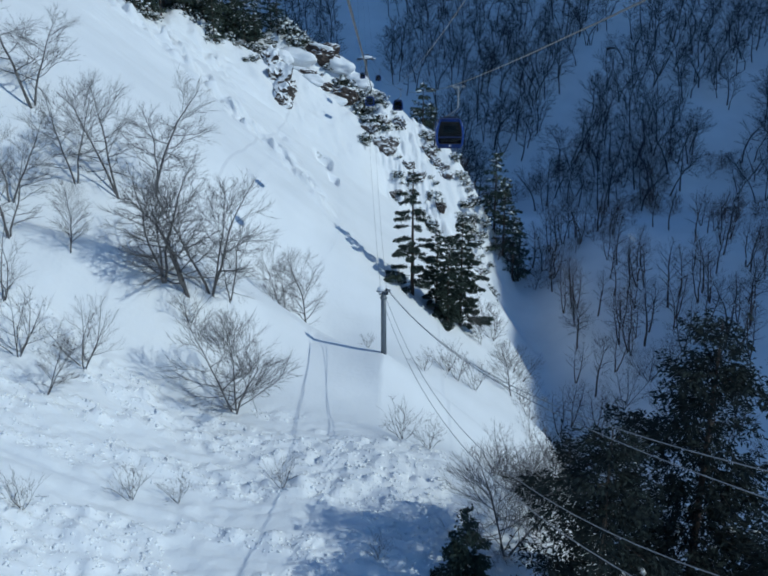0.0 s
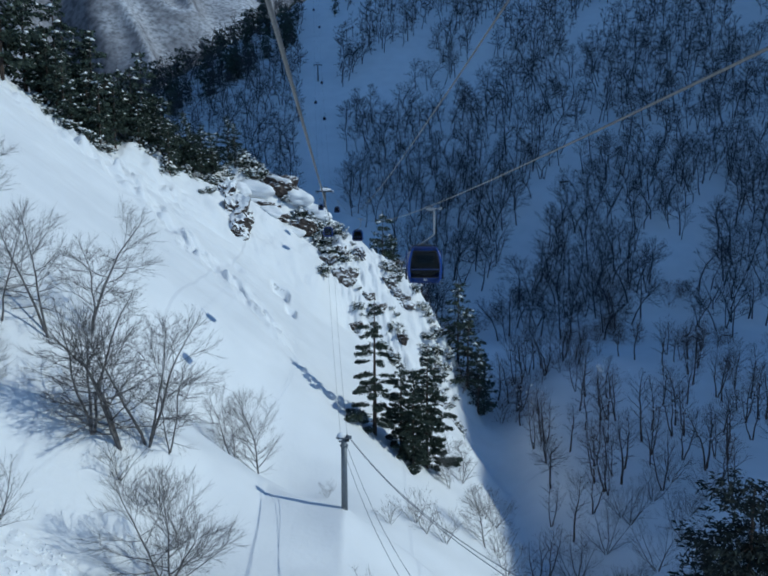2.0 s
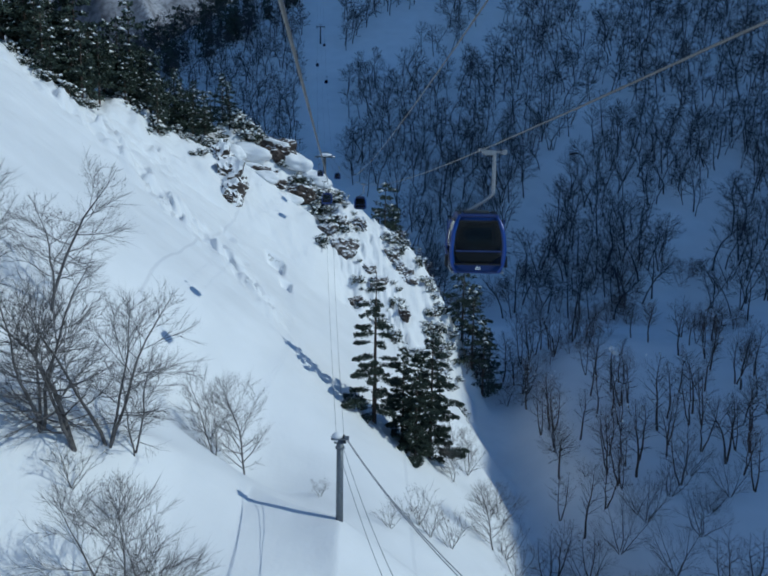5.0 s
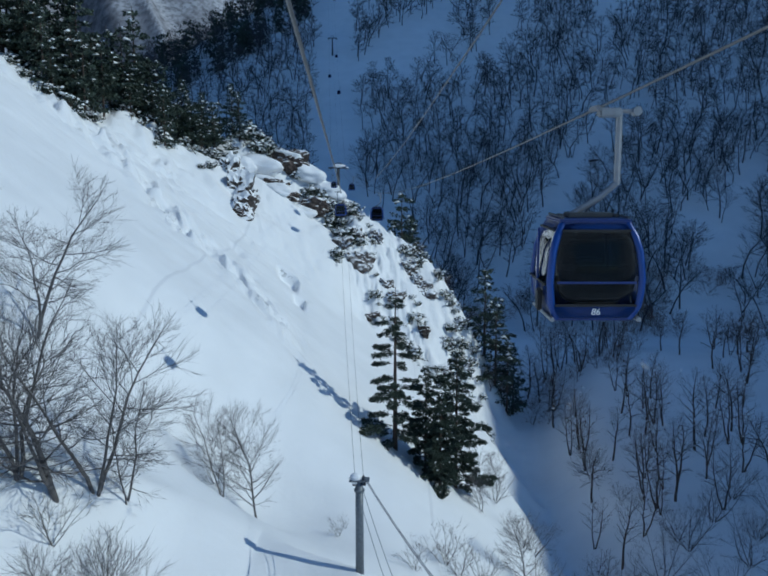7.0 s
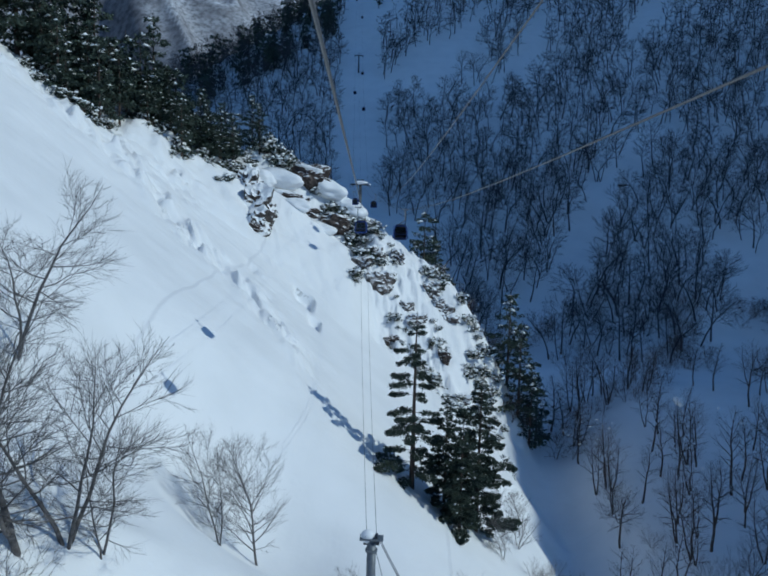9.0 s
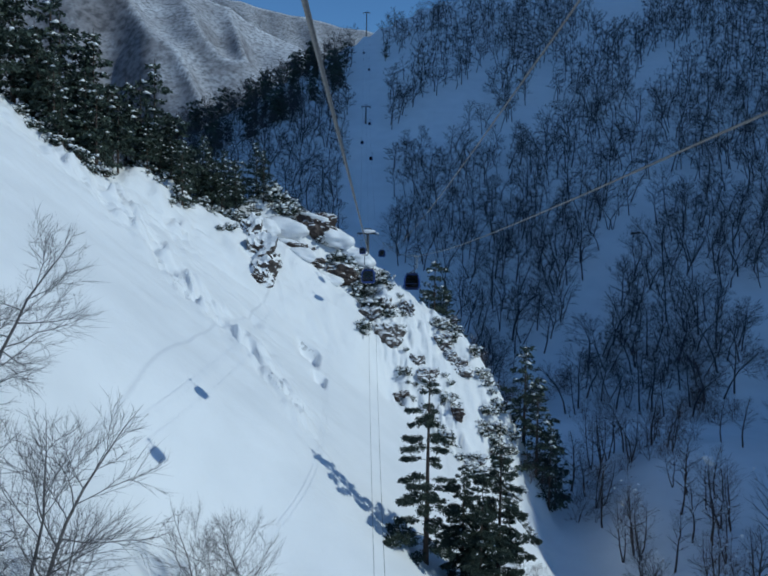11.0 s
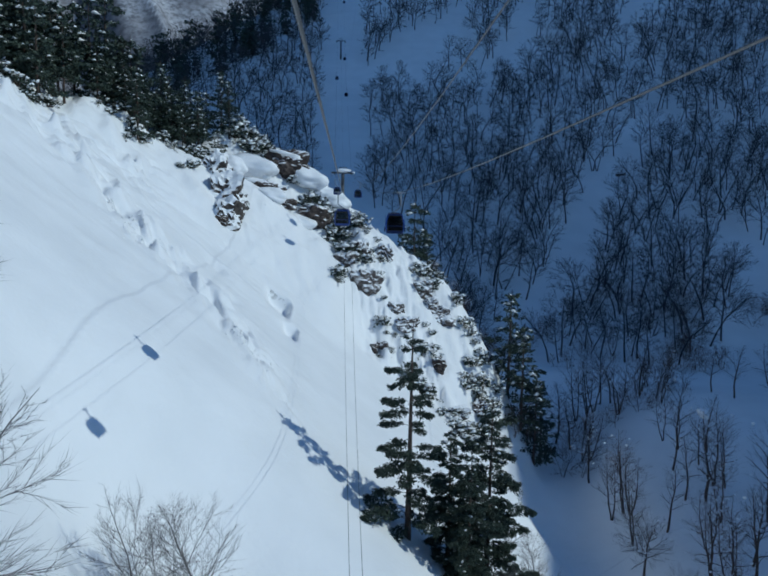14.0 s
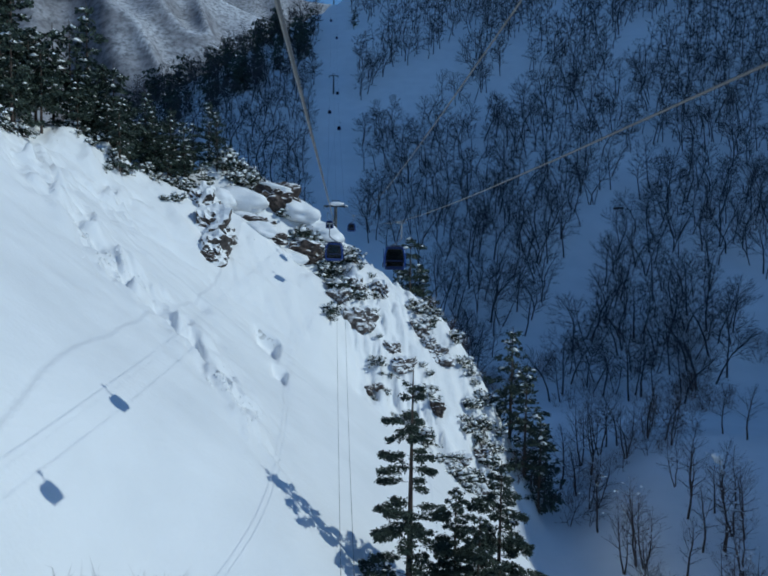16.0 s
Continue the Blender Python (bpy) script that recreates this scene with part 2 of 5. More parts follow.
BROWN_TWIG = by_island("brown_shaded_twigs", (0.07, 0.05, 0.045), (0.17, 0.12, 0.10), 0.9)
BARK = plain("grey_beech_bark", (0.115, 0.107, 0.105), 0.85, 0, 3.0, 0.45, 0.3)
TWIG = by_island("bare_twigs", (0.085, 0.08, 0.082), (0.20, 0.19, 0.19), 0.85)
# darker than the sunlit bark and twigs: valley shade is put into this colour
SHADE_BARK = by_island("shaded_bark", (0.028, 0.029, 0.034), (0.09, 0.088, 0.095), 0.9)
# bark of the conifers, and a shade-darkened tone for the valley's bare trunks
DARK_BARK = plain("conifer_and_shade_bark", (0.07, 0.05, 0.04), 0.9, 0, 4.0, 0.4, 0.3)
NEEDLE = by_island("conifer_needles", (0.018, 0.032, 0.027), (0.052, 0.075, 0.05), 0.7)
# nearly black: the cedars' shaded side is put into the needle colour
CEDAR = by_island("shaded_cedar_needles", (0.004, 0.009, 0.009), (0.011, 0.021, 0.018), 0.9)
DRY_NEEDLE = by_island("brown_tinged_needles", (0.04, 0.038, 0.022), (0.085, 0.06, 0.035), 0.75)
FRESH_SNOW = plain("loose_snow", (0.865, 0.872, 0.885), 0.6, 0, 2.0, 0.04, 0.2)
STEEL = plain("galvanised_steel", (0.27, 0.28, 0.30), 0.5, 0.6, 6.0, 0.15, 0.05)
DARK_STEEL = plain("weathered_dark_steel", (0.05, 0.055, 0.06), 0.6, 0.1, 5.0, 0.3, 0.1)
PYLON_GREY = plain("painted_grey_steel", (0.16, 0.18, 0.2), 0.5, 0.3, 3.0, 0.2, 0.05)
ROPE = plain("steel_rope", (0.17, 0.165, 0.16), 0.6, 0.3, 20.0, 0.2, 0.0)


# ---- mesh helpers ----
def mesh_object(name, verts, faces, mat, parent=None, label="", smooth=True):
    """faces: one array, all triangles or all quads, or a list of tuples."""
    me = bpy.data.meshes.new(name)
    verts = np.asarray(verts, dtype=np.float32)
    if isinstance(faces, np.ndarray):
        k = faces.shape[1]
        me.vertices.add(len(verts))
        me.vertices.foreach_set("co", verts.ravel())
        me.loops.add(faces.size)
        me.loops.foreach_set("vertex_index", faces.astype(np.int32).ravel())
        me.polygons.add(len(faces))
        me.polygons.foreach_set("loop_start", np.arange(0, faces.size, k, dtype=np.int32))
        me.polygons.foreach_set("loop_total", np.full(len(faces), k, dtype=np.int32))
        me.update(calc_edges=True)
        me.validate()
    else:
        me.from_pydata(verts.tolist(), [], faces)
    me.materials.append(mat)
    if smooth:
        me.polygons.foreach_set("use_smooth", [True] * len(me.polygons))
    ob = new(name, me)
    if parent is not None:
        ob.parent = parent
    if label:
        ob["label"] = label
    return ob


def part(name, bm, mat, parent, label="", smooth=False):
    me = bpy.data.meshes.new(name)
    bm.to_mesh(me)
    bm.free()
    me.materials.append(mat)
    if smooth:
        me.polygons.foreach_set("use_smooth", [True] * len(me.polygons))
    ob = new(name, me)
    ob.parent = parent
    if label:
        ob["label"] = label
    return ob


def box(bm, centre, size, bevel=0.0, turn=None):
    m = Matrix.Translation(centre) @ (turn or Matrix.Identity(4)) @ Matrix.Diagonal((*size, 1))
    made = bmesh.ops.create_cube(bm, size=1.0, matrix=m)
    if bevel:
        edges = {e for v in made["verts"] for e in v.link_edges}
        bmesh.ops.bevel(bm, geom=list(edges), offset=bevel, segments=2, affect="EDGES")
    return bm


def rod(bm, a, b, r1, r2=None, sides=10):
    a, b = Vector(a), Vector(b)
    m = Matrix.Translation((a + b) / 2) @ (b - a).to_track_quat("Z", "Y").to_matrix().to_4x4()
    bmesh.ops.create_cone(bm, cap_ends=True, segments=sides, radius1=r1, radius2=r1 if r2 is None else r2, depth=(b - a).length, matrix=m)
    return bm


def tubes(lines):
    """lines: (points k x 3, radii k, sides) -> vertices and quads of tapered tubes."""
    vs, fs, base = [], [], 0
    for pts, rad, sides in lines:
        pts = np.asarray(pts, float)
        d = np.gradient(pts, axis=0)
        d /= np.linalg.norm(d, axis=1, keepdims=True) + 1e-9
        ref = np.array([0.31, 0.17, 0.93]) if abs(d[0, 2]) < 0.8 else np.array([1.0, 0.1, 0])
        u = np.cross(d, ref)
        u /= np.linalg.norm(u, axis=1, keepdims=True) + 1e-9
        w = np.cross(d, u)
        a = np.arange(sides) * 2 * np.pi / sides
        ring = pts[:, None, :] + np.asarray(rad)[:, None, None] * (np.cos(a)[None, :, None] * u[:, None, :] + np.sin(a)[None, :, None] * w[:, None, :])
        vs.append(ring.reshape(-1, 3))
        k = len(pts)
        i = np.arange(k - 1)[:, None] * sides + np.arange(sides)[None, :]
        j = np.arange(k - 1)[:, None] * sides + (np.arange(sides)[None, :] + 1) % sides
        fs.append(base + np.stack([i, j, j + sides, i + sides], -1).reshape(-1, 4))
        base += k * sides
    return np.concatenate(vs), np.concatenate(fs)


def thing(name, at, label, category, group="", turn=0.0, size=1.0):
    e = new(name)
    e.matrix_basis = Matrix.LocRotScale(at, Euler((0, 0, turn)), (size, size, size))
    tagged(e, label, category, group)
    return e


# ---- ground: one sheet ----
def spread(low, dense_a, dense_b, high, fine, grow):
    mid = list(np.arange(dense_a, dense_b, fine))
    out, s, v = [], fine, dense_b
    while v < high:
        out.append(v)
        s *= grow
        v += s
    out.append(high)
    back, s, v = [], fine * grow, dense_a - fine
    while v > low:
        back.append(v)
        s *= grow
        v -= s
    back.append(low)
    return np.array(back[::-1] + mid + out)


gx = spread(-4500, -95, 44, 4500, 0.95, 1.05)
gy = spread(-4500, 48, 306, 4800, 0.95, 1.05)
gy = np.union1d(gy, np.round(np.arange(48.45, 92, 0.46), 3))
gy = np.union1d(gy, np.round(np.arange(192.3, 241, 0.47), 3))
gx = np.union1d(gx, np.round(np.arange(-49.3, 8, 0.47), 3))
XX, YY = np.meshgrid(gx, gy)
ZZ = ground(XX, YY)
nx, ny = len(gx), len(gy)
cells = (np.arange(ny - 1)[:, None] * nx + np.arange(nx - 1)[None, :]).ravel()
land = mesh_object("ground", np.stack([XX, YY, ZZ], -1).reshape(-1, 3), np.stack([cells, cells + 1, cells + nx + 1, cells + nx], -1), SNOW)
tagged(land, "deep wind-smoothed snow over a steep rocky mountainside", "snow slope", kind="structure")


# ---- bare trees ----
def bare_tree(rng, height, stems=1, spread=0.3, lean=0.0, clear=0.3, wide=0.5, laterals=24, subs=7, twigs=6, thick=1.0, rise=0.03, angle=46, wild=0.10):
    """A leafless tree with a domed crown: (points, radii, sides) of stems and limbs, and (a, b, radius) of the shoots.
    wide: crown width over height; clear: height of the lowest limbs; every branch ends where the dome ends."""
    up = np.array([0.0, 0, 1])
    wood, fine = [], []

    def unit(v):
        return v / (math.sqrt(float(v @ v)) + 1e-9)

    def off(d, ang, az):
        u = unit(np.cross(d, up if abs(d[2]) < 0.9 else np.array([1.0, 0, 0])))
        w = np.cross(d, u)
        return d * math.cos(ang) + (u * math.cos(az) + w * math.sin(az)) * math.sin(ang)

    def bend(p, d, ln, steps, lift, loose):
        pts = [p]
        for k in range(steps):
            d = unit(d + up * lift + rng.normal(0, loose, 3))
            p = p + d * ln / steps
            pts.append(p)
        return np.array(pts)

    def along(pts, s):
        k = min(int(s * (len(pts) - 1)), len(pts) - 2)
        u = s * (len(pts) - 1) - k
        return pts[k] * (1 - u) + pts[k + 1] * u, unit(pts[k + 1] - pts[k])

    turn = rng.uniform(0, 6.28)
    for s in range(stems):
        a = turn + s * 6.28 / stems + rng.uniform(-0.5, 0.5)
        tilt = 0.04 if stems == 1 else spread * rng.uniform(0.5, 1.15)
        h = height * (1.0 if s == 0 else rng.uniform(0.74, 0.98))
        out = np.array([math.cos(a), math.sin(a), 0])
        d0 = unit(out * tilt + np.array([lean, 0.1 * lean, 1.0]))
        stem = bend(out * (0.0 if stems == 1 else 0.25 if height > 6 else 0.03) - d0 * 0.7, d0, h, 8, 0.05 * tilt + 0.05 * lean, 0.05 + 0.5 * wild)
        r0 = 0.0125 * h * thick * (0.8 if stems > 1 else 1.0)
        wood.append((stem, r0 * np.linspace(1, 0.05, 9) ** 0.9, 6))
        # the dome that this stem's branches fill
        mid, _ = along(stem, clear + 0.46 * (1 - clear))
        rx, rz = height * wide * 0.5 * (1.0 if stems == 1 else 0.74), h * (1 - clear) * 0.56
        shape = np.array([1 / rx, 1 / rx, 1 / rz])

        def room(p, d):
            o, v = (p - mid) * shape, d * shape
            aa, bb, cc = float(v @ v), float(o @ v), float(o @ o) - 1.0
            q = bb * bb - aa * cc
            return 0.0 if q <= 0 else max(0.0, (-bb + math.sqrt(q)) / aa)

        az = rng.uniform(0, 6.28)
        for i in range(laterals):
            g = (i + rng.uniform(0, 0.9)) / laterals
            f = 0.85 * clear + (1 - 0.85 * clear) * g * 0.97
            q, d = along(stem, f)
            az += 2.4 + rng.normal(0, 0.4)
            dl = off(d, radians(angle) * rng.uniform(0.7, 1.3) * (1.5 - 0.95 * g), az)
            ln = room(q, dl) * rng.uniform(0.72, 1.04)
            if ln < 0.03 * height:
                ln = 0.06 * height
            limb = bend(q, dl, ln, 5, rise, wild)
            r1 = min(r0 * (1 - f) ** 0.9 * 0.5, 0.0165 * ln * thick) + 0.006 * thick
            wood.append((limb, r1 * np.array([1, 0.85, 0.68, 0.5, 0.34, 0.16]), 4 if r1 > 0.05 else 3))
            k_subs = max(2, int(subs * min(1.3, ln / (0.26 * height)) + 0.5))
            for j in range(k_subs):
                u = 0.15 + 0.83 * (j + rng.uniform(0, 0.9)) / k_subs
                q2, d2 = along(limb, u)
                d2 = unit(off(d2, radians(rng.uniform(22, 46)), j * 3.14 + rng.normal(0, 0.7)) + up * 0.05)
                l2 = min(room(q2, d2) * rng.uniform(0.8, 1.08) + 0.25, ln * rng.uniform(0.35, 0.6) * (1.2 - 0.55 * u) + 0.3)
                sub = bend(q2, d2, l2, 3, 0.03, wild)
                for m in range(3):
                    fine.append((sub[m], sub[m + 1], (0.019, 0.014, 0.010)[m] * thick))
                k_twigs = max(2, int(twigs * min(1.4, l2 / (0.10 * height)) + 0.5))
                for m in range(k_twigs):
                    q3, d3 = along(sub, 0.08 + 0.9 * (m + rng.uniform(0, 0.9)) / k_twigs)
                    d3 = unit(off(d3, radians(rng.uniform(18, 40)), m * 3.14 + rng.normal(0, 0.8)) + up * 0.06)
                    fine.append((q3, q3 + d3 * (l2 * rng.uniform(0.25, 0.55) + 0.25), 0.006 * thick))
    return wood, fine


def ribbons(rng, ends, width):
    """Twigs too fine for a tube: narrow pointed blades."""
    a, b = np.array([e[0] for e in ends]), np.array([e[1] for e in ends])
    d = b - a
    side = np.cross(d, rng.normal(0, 1, d.shape))
    side *= width / (np.linalg.norm(side, axis=1, keepdims=True) + 1e-9)
    v = np.stack([a - side, a + side, b], 1).reshape(-1, 3)
    return v, np.arange(len(a) * 3).reshape(-1, 3)


def split_quads(pair):
    v, f = pair
    return v, np.concatenate([f[:, (0, 1, 2)], f[:, (0, 2, 3)]])


def joined(*pairs):
    vs, fs, base = [], [], 0
    for v, f in pairs:
        vs.append(v)
        fs.append(f + base)
        base += len(v)
    return np.concatenate(vs), np.concatenate(fs)


def snow_chunks(places, sizes, seed):
    """Angular blocks of slid snow, each a small bent block of its own shape."""
    r = np.random.default_rng(seed)
    base = np.array([(1, 0, 0), (-1, 0, 0), (0, 1, 0), (0, -1, 0), (0, 0, 1), (0, 0, -1)], float)
    tri = np.array([(0, 2, 4), (2, 1, 4), (1, 3, 4), (3, 0, 4), (2, 0, 5), (1, 2, 5), (3, 1, 5), (0, 3, 5)])
    n_ = len(places)
    v = base[None] * r.uniform(0.5, 1.2, (n_, 6, 1)) + r.normal(0, 0.18, (n_, 6, 3))
    a = r.uniform(0, 6.28, n_)
    c, q = np.cos(a)[:, None], np.sin(a)[:, None]
    v = np.stack([v[..., 0] * c - v[..., 1] * q, v[..., 0] * q + v[..., 1] * c, v[..., 2] * 0.7], -1)
    v = v * sizes[:, None, None] + places[:, None, :]
    return v.reshape(-1, 3), (tri[None] + 6 * np.arange(n_)[:, None, None]).reshape(-1, 3)


TREE_KINDS = {}


def tree_parts(kind, seed, **kw):
    """Builds one kind of bare tree: its boughs, its twigs and, in the valley, caught snow."""
    rng = np.random.default_rng(seed)
    wood, fine = bare_tree(rng, **kw)
    clots = None
    if kind.startswith("valley"):
        tips = np.array([q for _, q, r in fine])
        tips = tips[rng.integers(0, len(tips), 30)]
        clots = snow_chunks(tips, 0.10 + 0.34 * rng.random(30) ** 2, seed)
    thick = kw.get("thick", 1.0)
    stout = [(np.array([p, q]), np.array([r, r * 0.72]), 3) for p, q, r in fine if r > 0.0155 * thick]
    thin = [(p, q + (q - p) * 0.1) for p, q, r in fine if r <= 0.0155 * thick]
    return (clots, *split_quads(tubes(wood)), *joined(split_quads(tubes(stout)), ribbons(rng, thin, 0.0125 * thick)))


def plant(name, kind, x, y, label, category, group, size=1.0, turn=0.0, sink=0.15):
    """A bare tree with its trunk and its crown; alike trees share their meshes."""
    e = thing(name, (x, y, ground_at(x, y) - sink), label, category, group, turn, size)
    if kind not in TREE_KINDS:
        clots, wv, wf, fv, ff = tree_parts(kind, **BARE[kind])
        # valley trees get darker bark and twigs, their shade being in the colour
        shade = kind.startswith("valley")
        made = [mesh_object("trunk", wv, wf, DARK_BARK if shade else BARK, e), mesh_object("crown", fv, ff, (BROWN_TWIG if kind == "valley_fork" else SHADE_BARK) if shade else TWIG, e, "fine leafless twigs")]
        if clots:
            made.append(tagged(mesh_object("snow_load", *clots, FRESH_SNOW, e, "small clots of snow caught in the twigs", False), kind="stuff"))
        TREE_KINDS[kind] = [o.data for o in made]
    else:
        for nm, data in zip(("trunk", "crown", "snow_load"), TREE_KINDS[kind]):
            o = new(nm, data)
            o.parent = e
            if nm == "snow_load":
                tagged(o, "small clots of snow caught in the twigs", kind="stuff")
    return e


BARE = {
    "wide": dict(seed=1, height=13, stems=3, spread=0.42, clear=0.12, wide=1.15, laterals=18, subs=8, twigs=9, angle=52, rise=0.06),
    "tall": dict(seed=2, height=17, stems=2, spread=0.22, clear=0.24, wide=0.72, laterals=22, subs=8, twigs=9, angle=52),
    "clump": dict(seed=3, height=16, stems=3, spread=0.26, clear=0.20, wide=0.70, laterals=19, subs=8, twigs=9, angle=50),
    "clump_wide": dict(seed=13, height=16, stems=3, spread=0.34, clear=0.18, wide=0.84, laterals=18, subs=8, twigs=9, angle=54),
    "gnarled": dict(seed=16, height=16, stems=2, spread=0.34, clear=0.22, wide=0.9, laterals=18, subs=8, twigs=9, thick=1.75, angle=58, wild=0.2),
    "slim": dict(seed=4, height=14, stems=1, clear=0.16, wide=0.60, laterals=34, subs=7, twigs=9, thick=0.85, angle=46, rise=0.05),
    "slim_fork": dict(seed=14, height=14, stems=2, spread=0.10, clear=0.16, wide=0.66, laterals=22, subs=7, twigs=9, thick=0.85, angle=48, rise=0.05),
    "shrub": dict(seed=5, height=4.2, stems=6, spread=0.7, clear=0.3, wide=0.8, laterals=4, subs=2, twigs=3, thick=0.8, angle=32),
    "old": dict(seed=6, height=18, stems=2, spread=0.40, clear=0.24, wide=0.92, laterals=17, subs=9, twigs=9, thick=1.15, angle=56, rise=0.03, wild=0.16),
    "bent": dict(seed=7, height=10, stems=2, spread=0.3, lean=0.6, clear=0.2, wide=0.85, laterals=14, subs=7, twigs=6, angle=46),
    "valley": dict(seed=8, height=18, stems=1, lean=0.1, clear=0.36, wide=0.46, laterals=18, subs=6, twigs=4, thick=1.35, angle=42, wild=0.13),
    "valley_fork": dict(seed=9, height=17, stems=2, spread=0.22, clear=0.36, wide=0.60, laterals=14, subs=6, twigs=4, thick=1.35, angle=42, wild=0.13),
    "valley_leaning": dict(seed=19, height=16, stems=1, lean=0.28, clear=0.40, wide=0.55, laterals=17, subs=6, twigs=4, thick=1.35, angle=44, wild=0.14),
    "thicket": dict(seed=10, height=10, stems=5, spread=0.55, clear=0.14, wide=0.8, laterals=8, subs=4, twigs=4, thick=0.95, angle=40),
}
BEECH = "leafless grey beech standing in deep snow"
for kind, x, y, size, turn, label in [
    ("wide", -22.2, 86.0, 1.12, 0.3, "leafless wide-crowned beech alone on the snow bank"),
    ("clump", -34.3, 99.8, 1.25, 0.0, "many-stemmed leafless beech on the snow lip"),
    ("gnarled", -31.2, 100.2, 1.15, 1.9, "gnarled thick-trunked leafless beech on the snow lip"),
    ("clump_wide", -28.8, 102.9, 1.28, 4.1, "many-stemmed leafless beech on the snow lip"),
    ("slim_fork", -26.6, 104.2, 1.05, 3.0, "many-stemmed leafless beech on the snow lip"),
    ("tall", -44.7, 114.0, 1.2, 0.6, BEECH),
    ("tall", -50.0, 112.0, 0.95, 2.6, BEECH),
    ("old", -42.0, 122.0, 1.15, 4.6, BEECH),
    ("slim_fork", -24.0, 134.0, 1.2, 0.2, "slender leafless tree in the snow bowl"),
    ("slim", -20.2, 137.0, 1.28, 2.2, "slender leafless tree in the snow bowl"),
    ("old", -59.2, 120.7, 1.2, 0.9, "old leafless beech with crooked limbs"),
    ("old", -64.5, 118.0, 0.9, 2.0, BEECH),
    ("clump", -52.0, 95.0, 0.9, 2.9, BEECH),
    ("slim", -44.9, 96.0, 0.75, 1.1, BEECH),
    ("tall", -56.0, 104.0, 0.9, 5.1, BEECH),
    ("bent", -38.5, 73.0, 0.8, 0.6, "small leafless tree bent by the snow"),
    ("thicket", -37.7, 80.5, 0.95, 0.2, "leafless bushy tree half buried in snow"),
    ("thicket", -43.2, 77.0, 0.9, 0.4, "leafless bushy tree half buried in snow"),
    ("thicket", -48.0, 84.0, 1.1, 2.4, "leafless bushy tree half buried in snow"),
    ("wide", 8.4, 64.7, 1.0, 1.0, "leafless tree beside the dark conifers"),
    ("thicket", 13.0, 76.0, 0.9, 0.5, BEECH),
    ("thicket", 17.0, 88.0, 0.95, 1.5, BEECH),
    ("thicket", 10.5, 84.0, 0.8, 2.5, BEECH),
    ("slim", 20.2, 152.0, 1.0, 2.5, BEECH),
    ("thicket", 16.0, 104.0, 0.6, 3.5, BEECH),
    ("thicket", 19.0, 112.0, 0.7, 4.5, BEECH),
    ("thicket", 21.0, 124.0, 0.7, 5.5, BEECH),
    ("thicket", 22.0, 138.0, 0.65, 0.5, BEECH),
    ("thicket", 13.0, 95.0, 0.75, 1.1, BEECH),
    ("thicket", 20.0, 98.0, 0.9, 2.1, BEECH),
    ("thicket", 19.0, 183.0, 0.8, 0.1, BEECH),
    ("thicket", 22.5, 172.0, 0.85, 1.1, BEECH),
    ("slim", 20.5, 190.0, 0.7, 2.1, BEECH),
    ("thicket", 17.5, 200.0, 0.7, 3.1, BEECH),
    ("thicket", 26.0, 178.0, 1.0, 4.1, BEECH),
    ("thicket", 24.0, 162.0, 0.9, 5.1, BEECH),
    ("thicket", 30.0, 92.0, 1.1, 0.3, BEECH),
    ("thicket", 33.0, 104.0, 1.2, 1.3, BEECH),
    ("thicket", 29.0, 112.0, 1.1, 2.3, BEECH),
    ("thicket", 31.0, 124.0, 1.1, 3.3, BEECH),
    ("thicket", 36.0, 116.0, 1.2, 4.3, BEECH),
    ("thicket", 27.0, 138.0, 0.9, 5.3, BEECH),
    ("thicket", 23.5, 148.0, 0.8, 0.6, BEECH),
    ("thicket", 38.0, 128.0, 1.2, 1.6, BEECH),
    ("wide", 12.5, 71.0, 0.8, 2.6, "leafless tree beside the dark conifers"),
    ("thicket", 21.5, 106.0, 0.9, 0.9, BEECH),
    ("thicket", 24.0, 116.0, 0.9, 1.7, BEECH),
    ("thicket", 25.0, 128.0, 0.8, 2.8, BEECH),
    ("thicket", 24.0, 90.0, 0.95, 3.3, BEECH),
    ("thicket", 27.0, 98.0, 1.0, 4.3, BEECH),
    ("slim_fork", 14.8, 172.0, 0.72, 1.5, "slender leafless tree at the edge of the gully"),
]:
    plant("beech_tree", kind, x, y, label, "tree", "bare trees on the sunlit slope", size, turn)
for x, y, size, turn in [(-13.7, 69.2, 1.1, 0), (-26.4, 62.3, 1.1, 1), (-22.7, 64.2, 0.9, 2), (-3.5, 59.7, 0.8, 3), (-33.5, 56.3, 1.1, 4), (-9, 136, 0.9, 1.2),
                         (6.1, 140, 1.9, 0.5), (8.0, 139, 1.7, 1.5), (1.5, 133, 1.3, 2.5), (11.5, 140, 1.9, 0.8), (-1.8, 85.0, 1.5, 3.0), (1.5, 83, 1.2, 2.2), (-30.5, 97, 1.6, 5.3), (-26, 97.0, 1.5, 0.7)]:
    plant("bush", "shrub", x, y, "thin leafless bush sticking out of the snow", "bush", "bushes in the snow", size, turn)


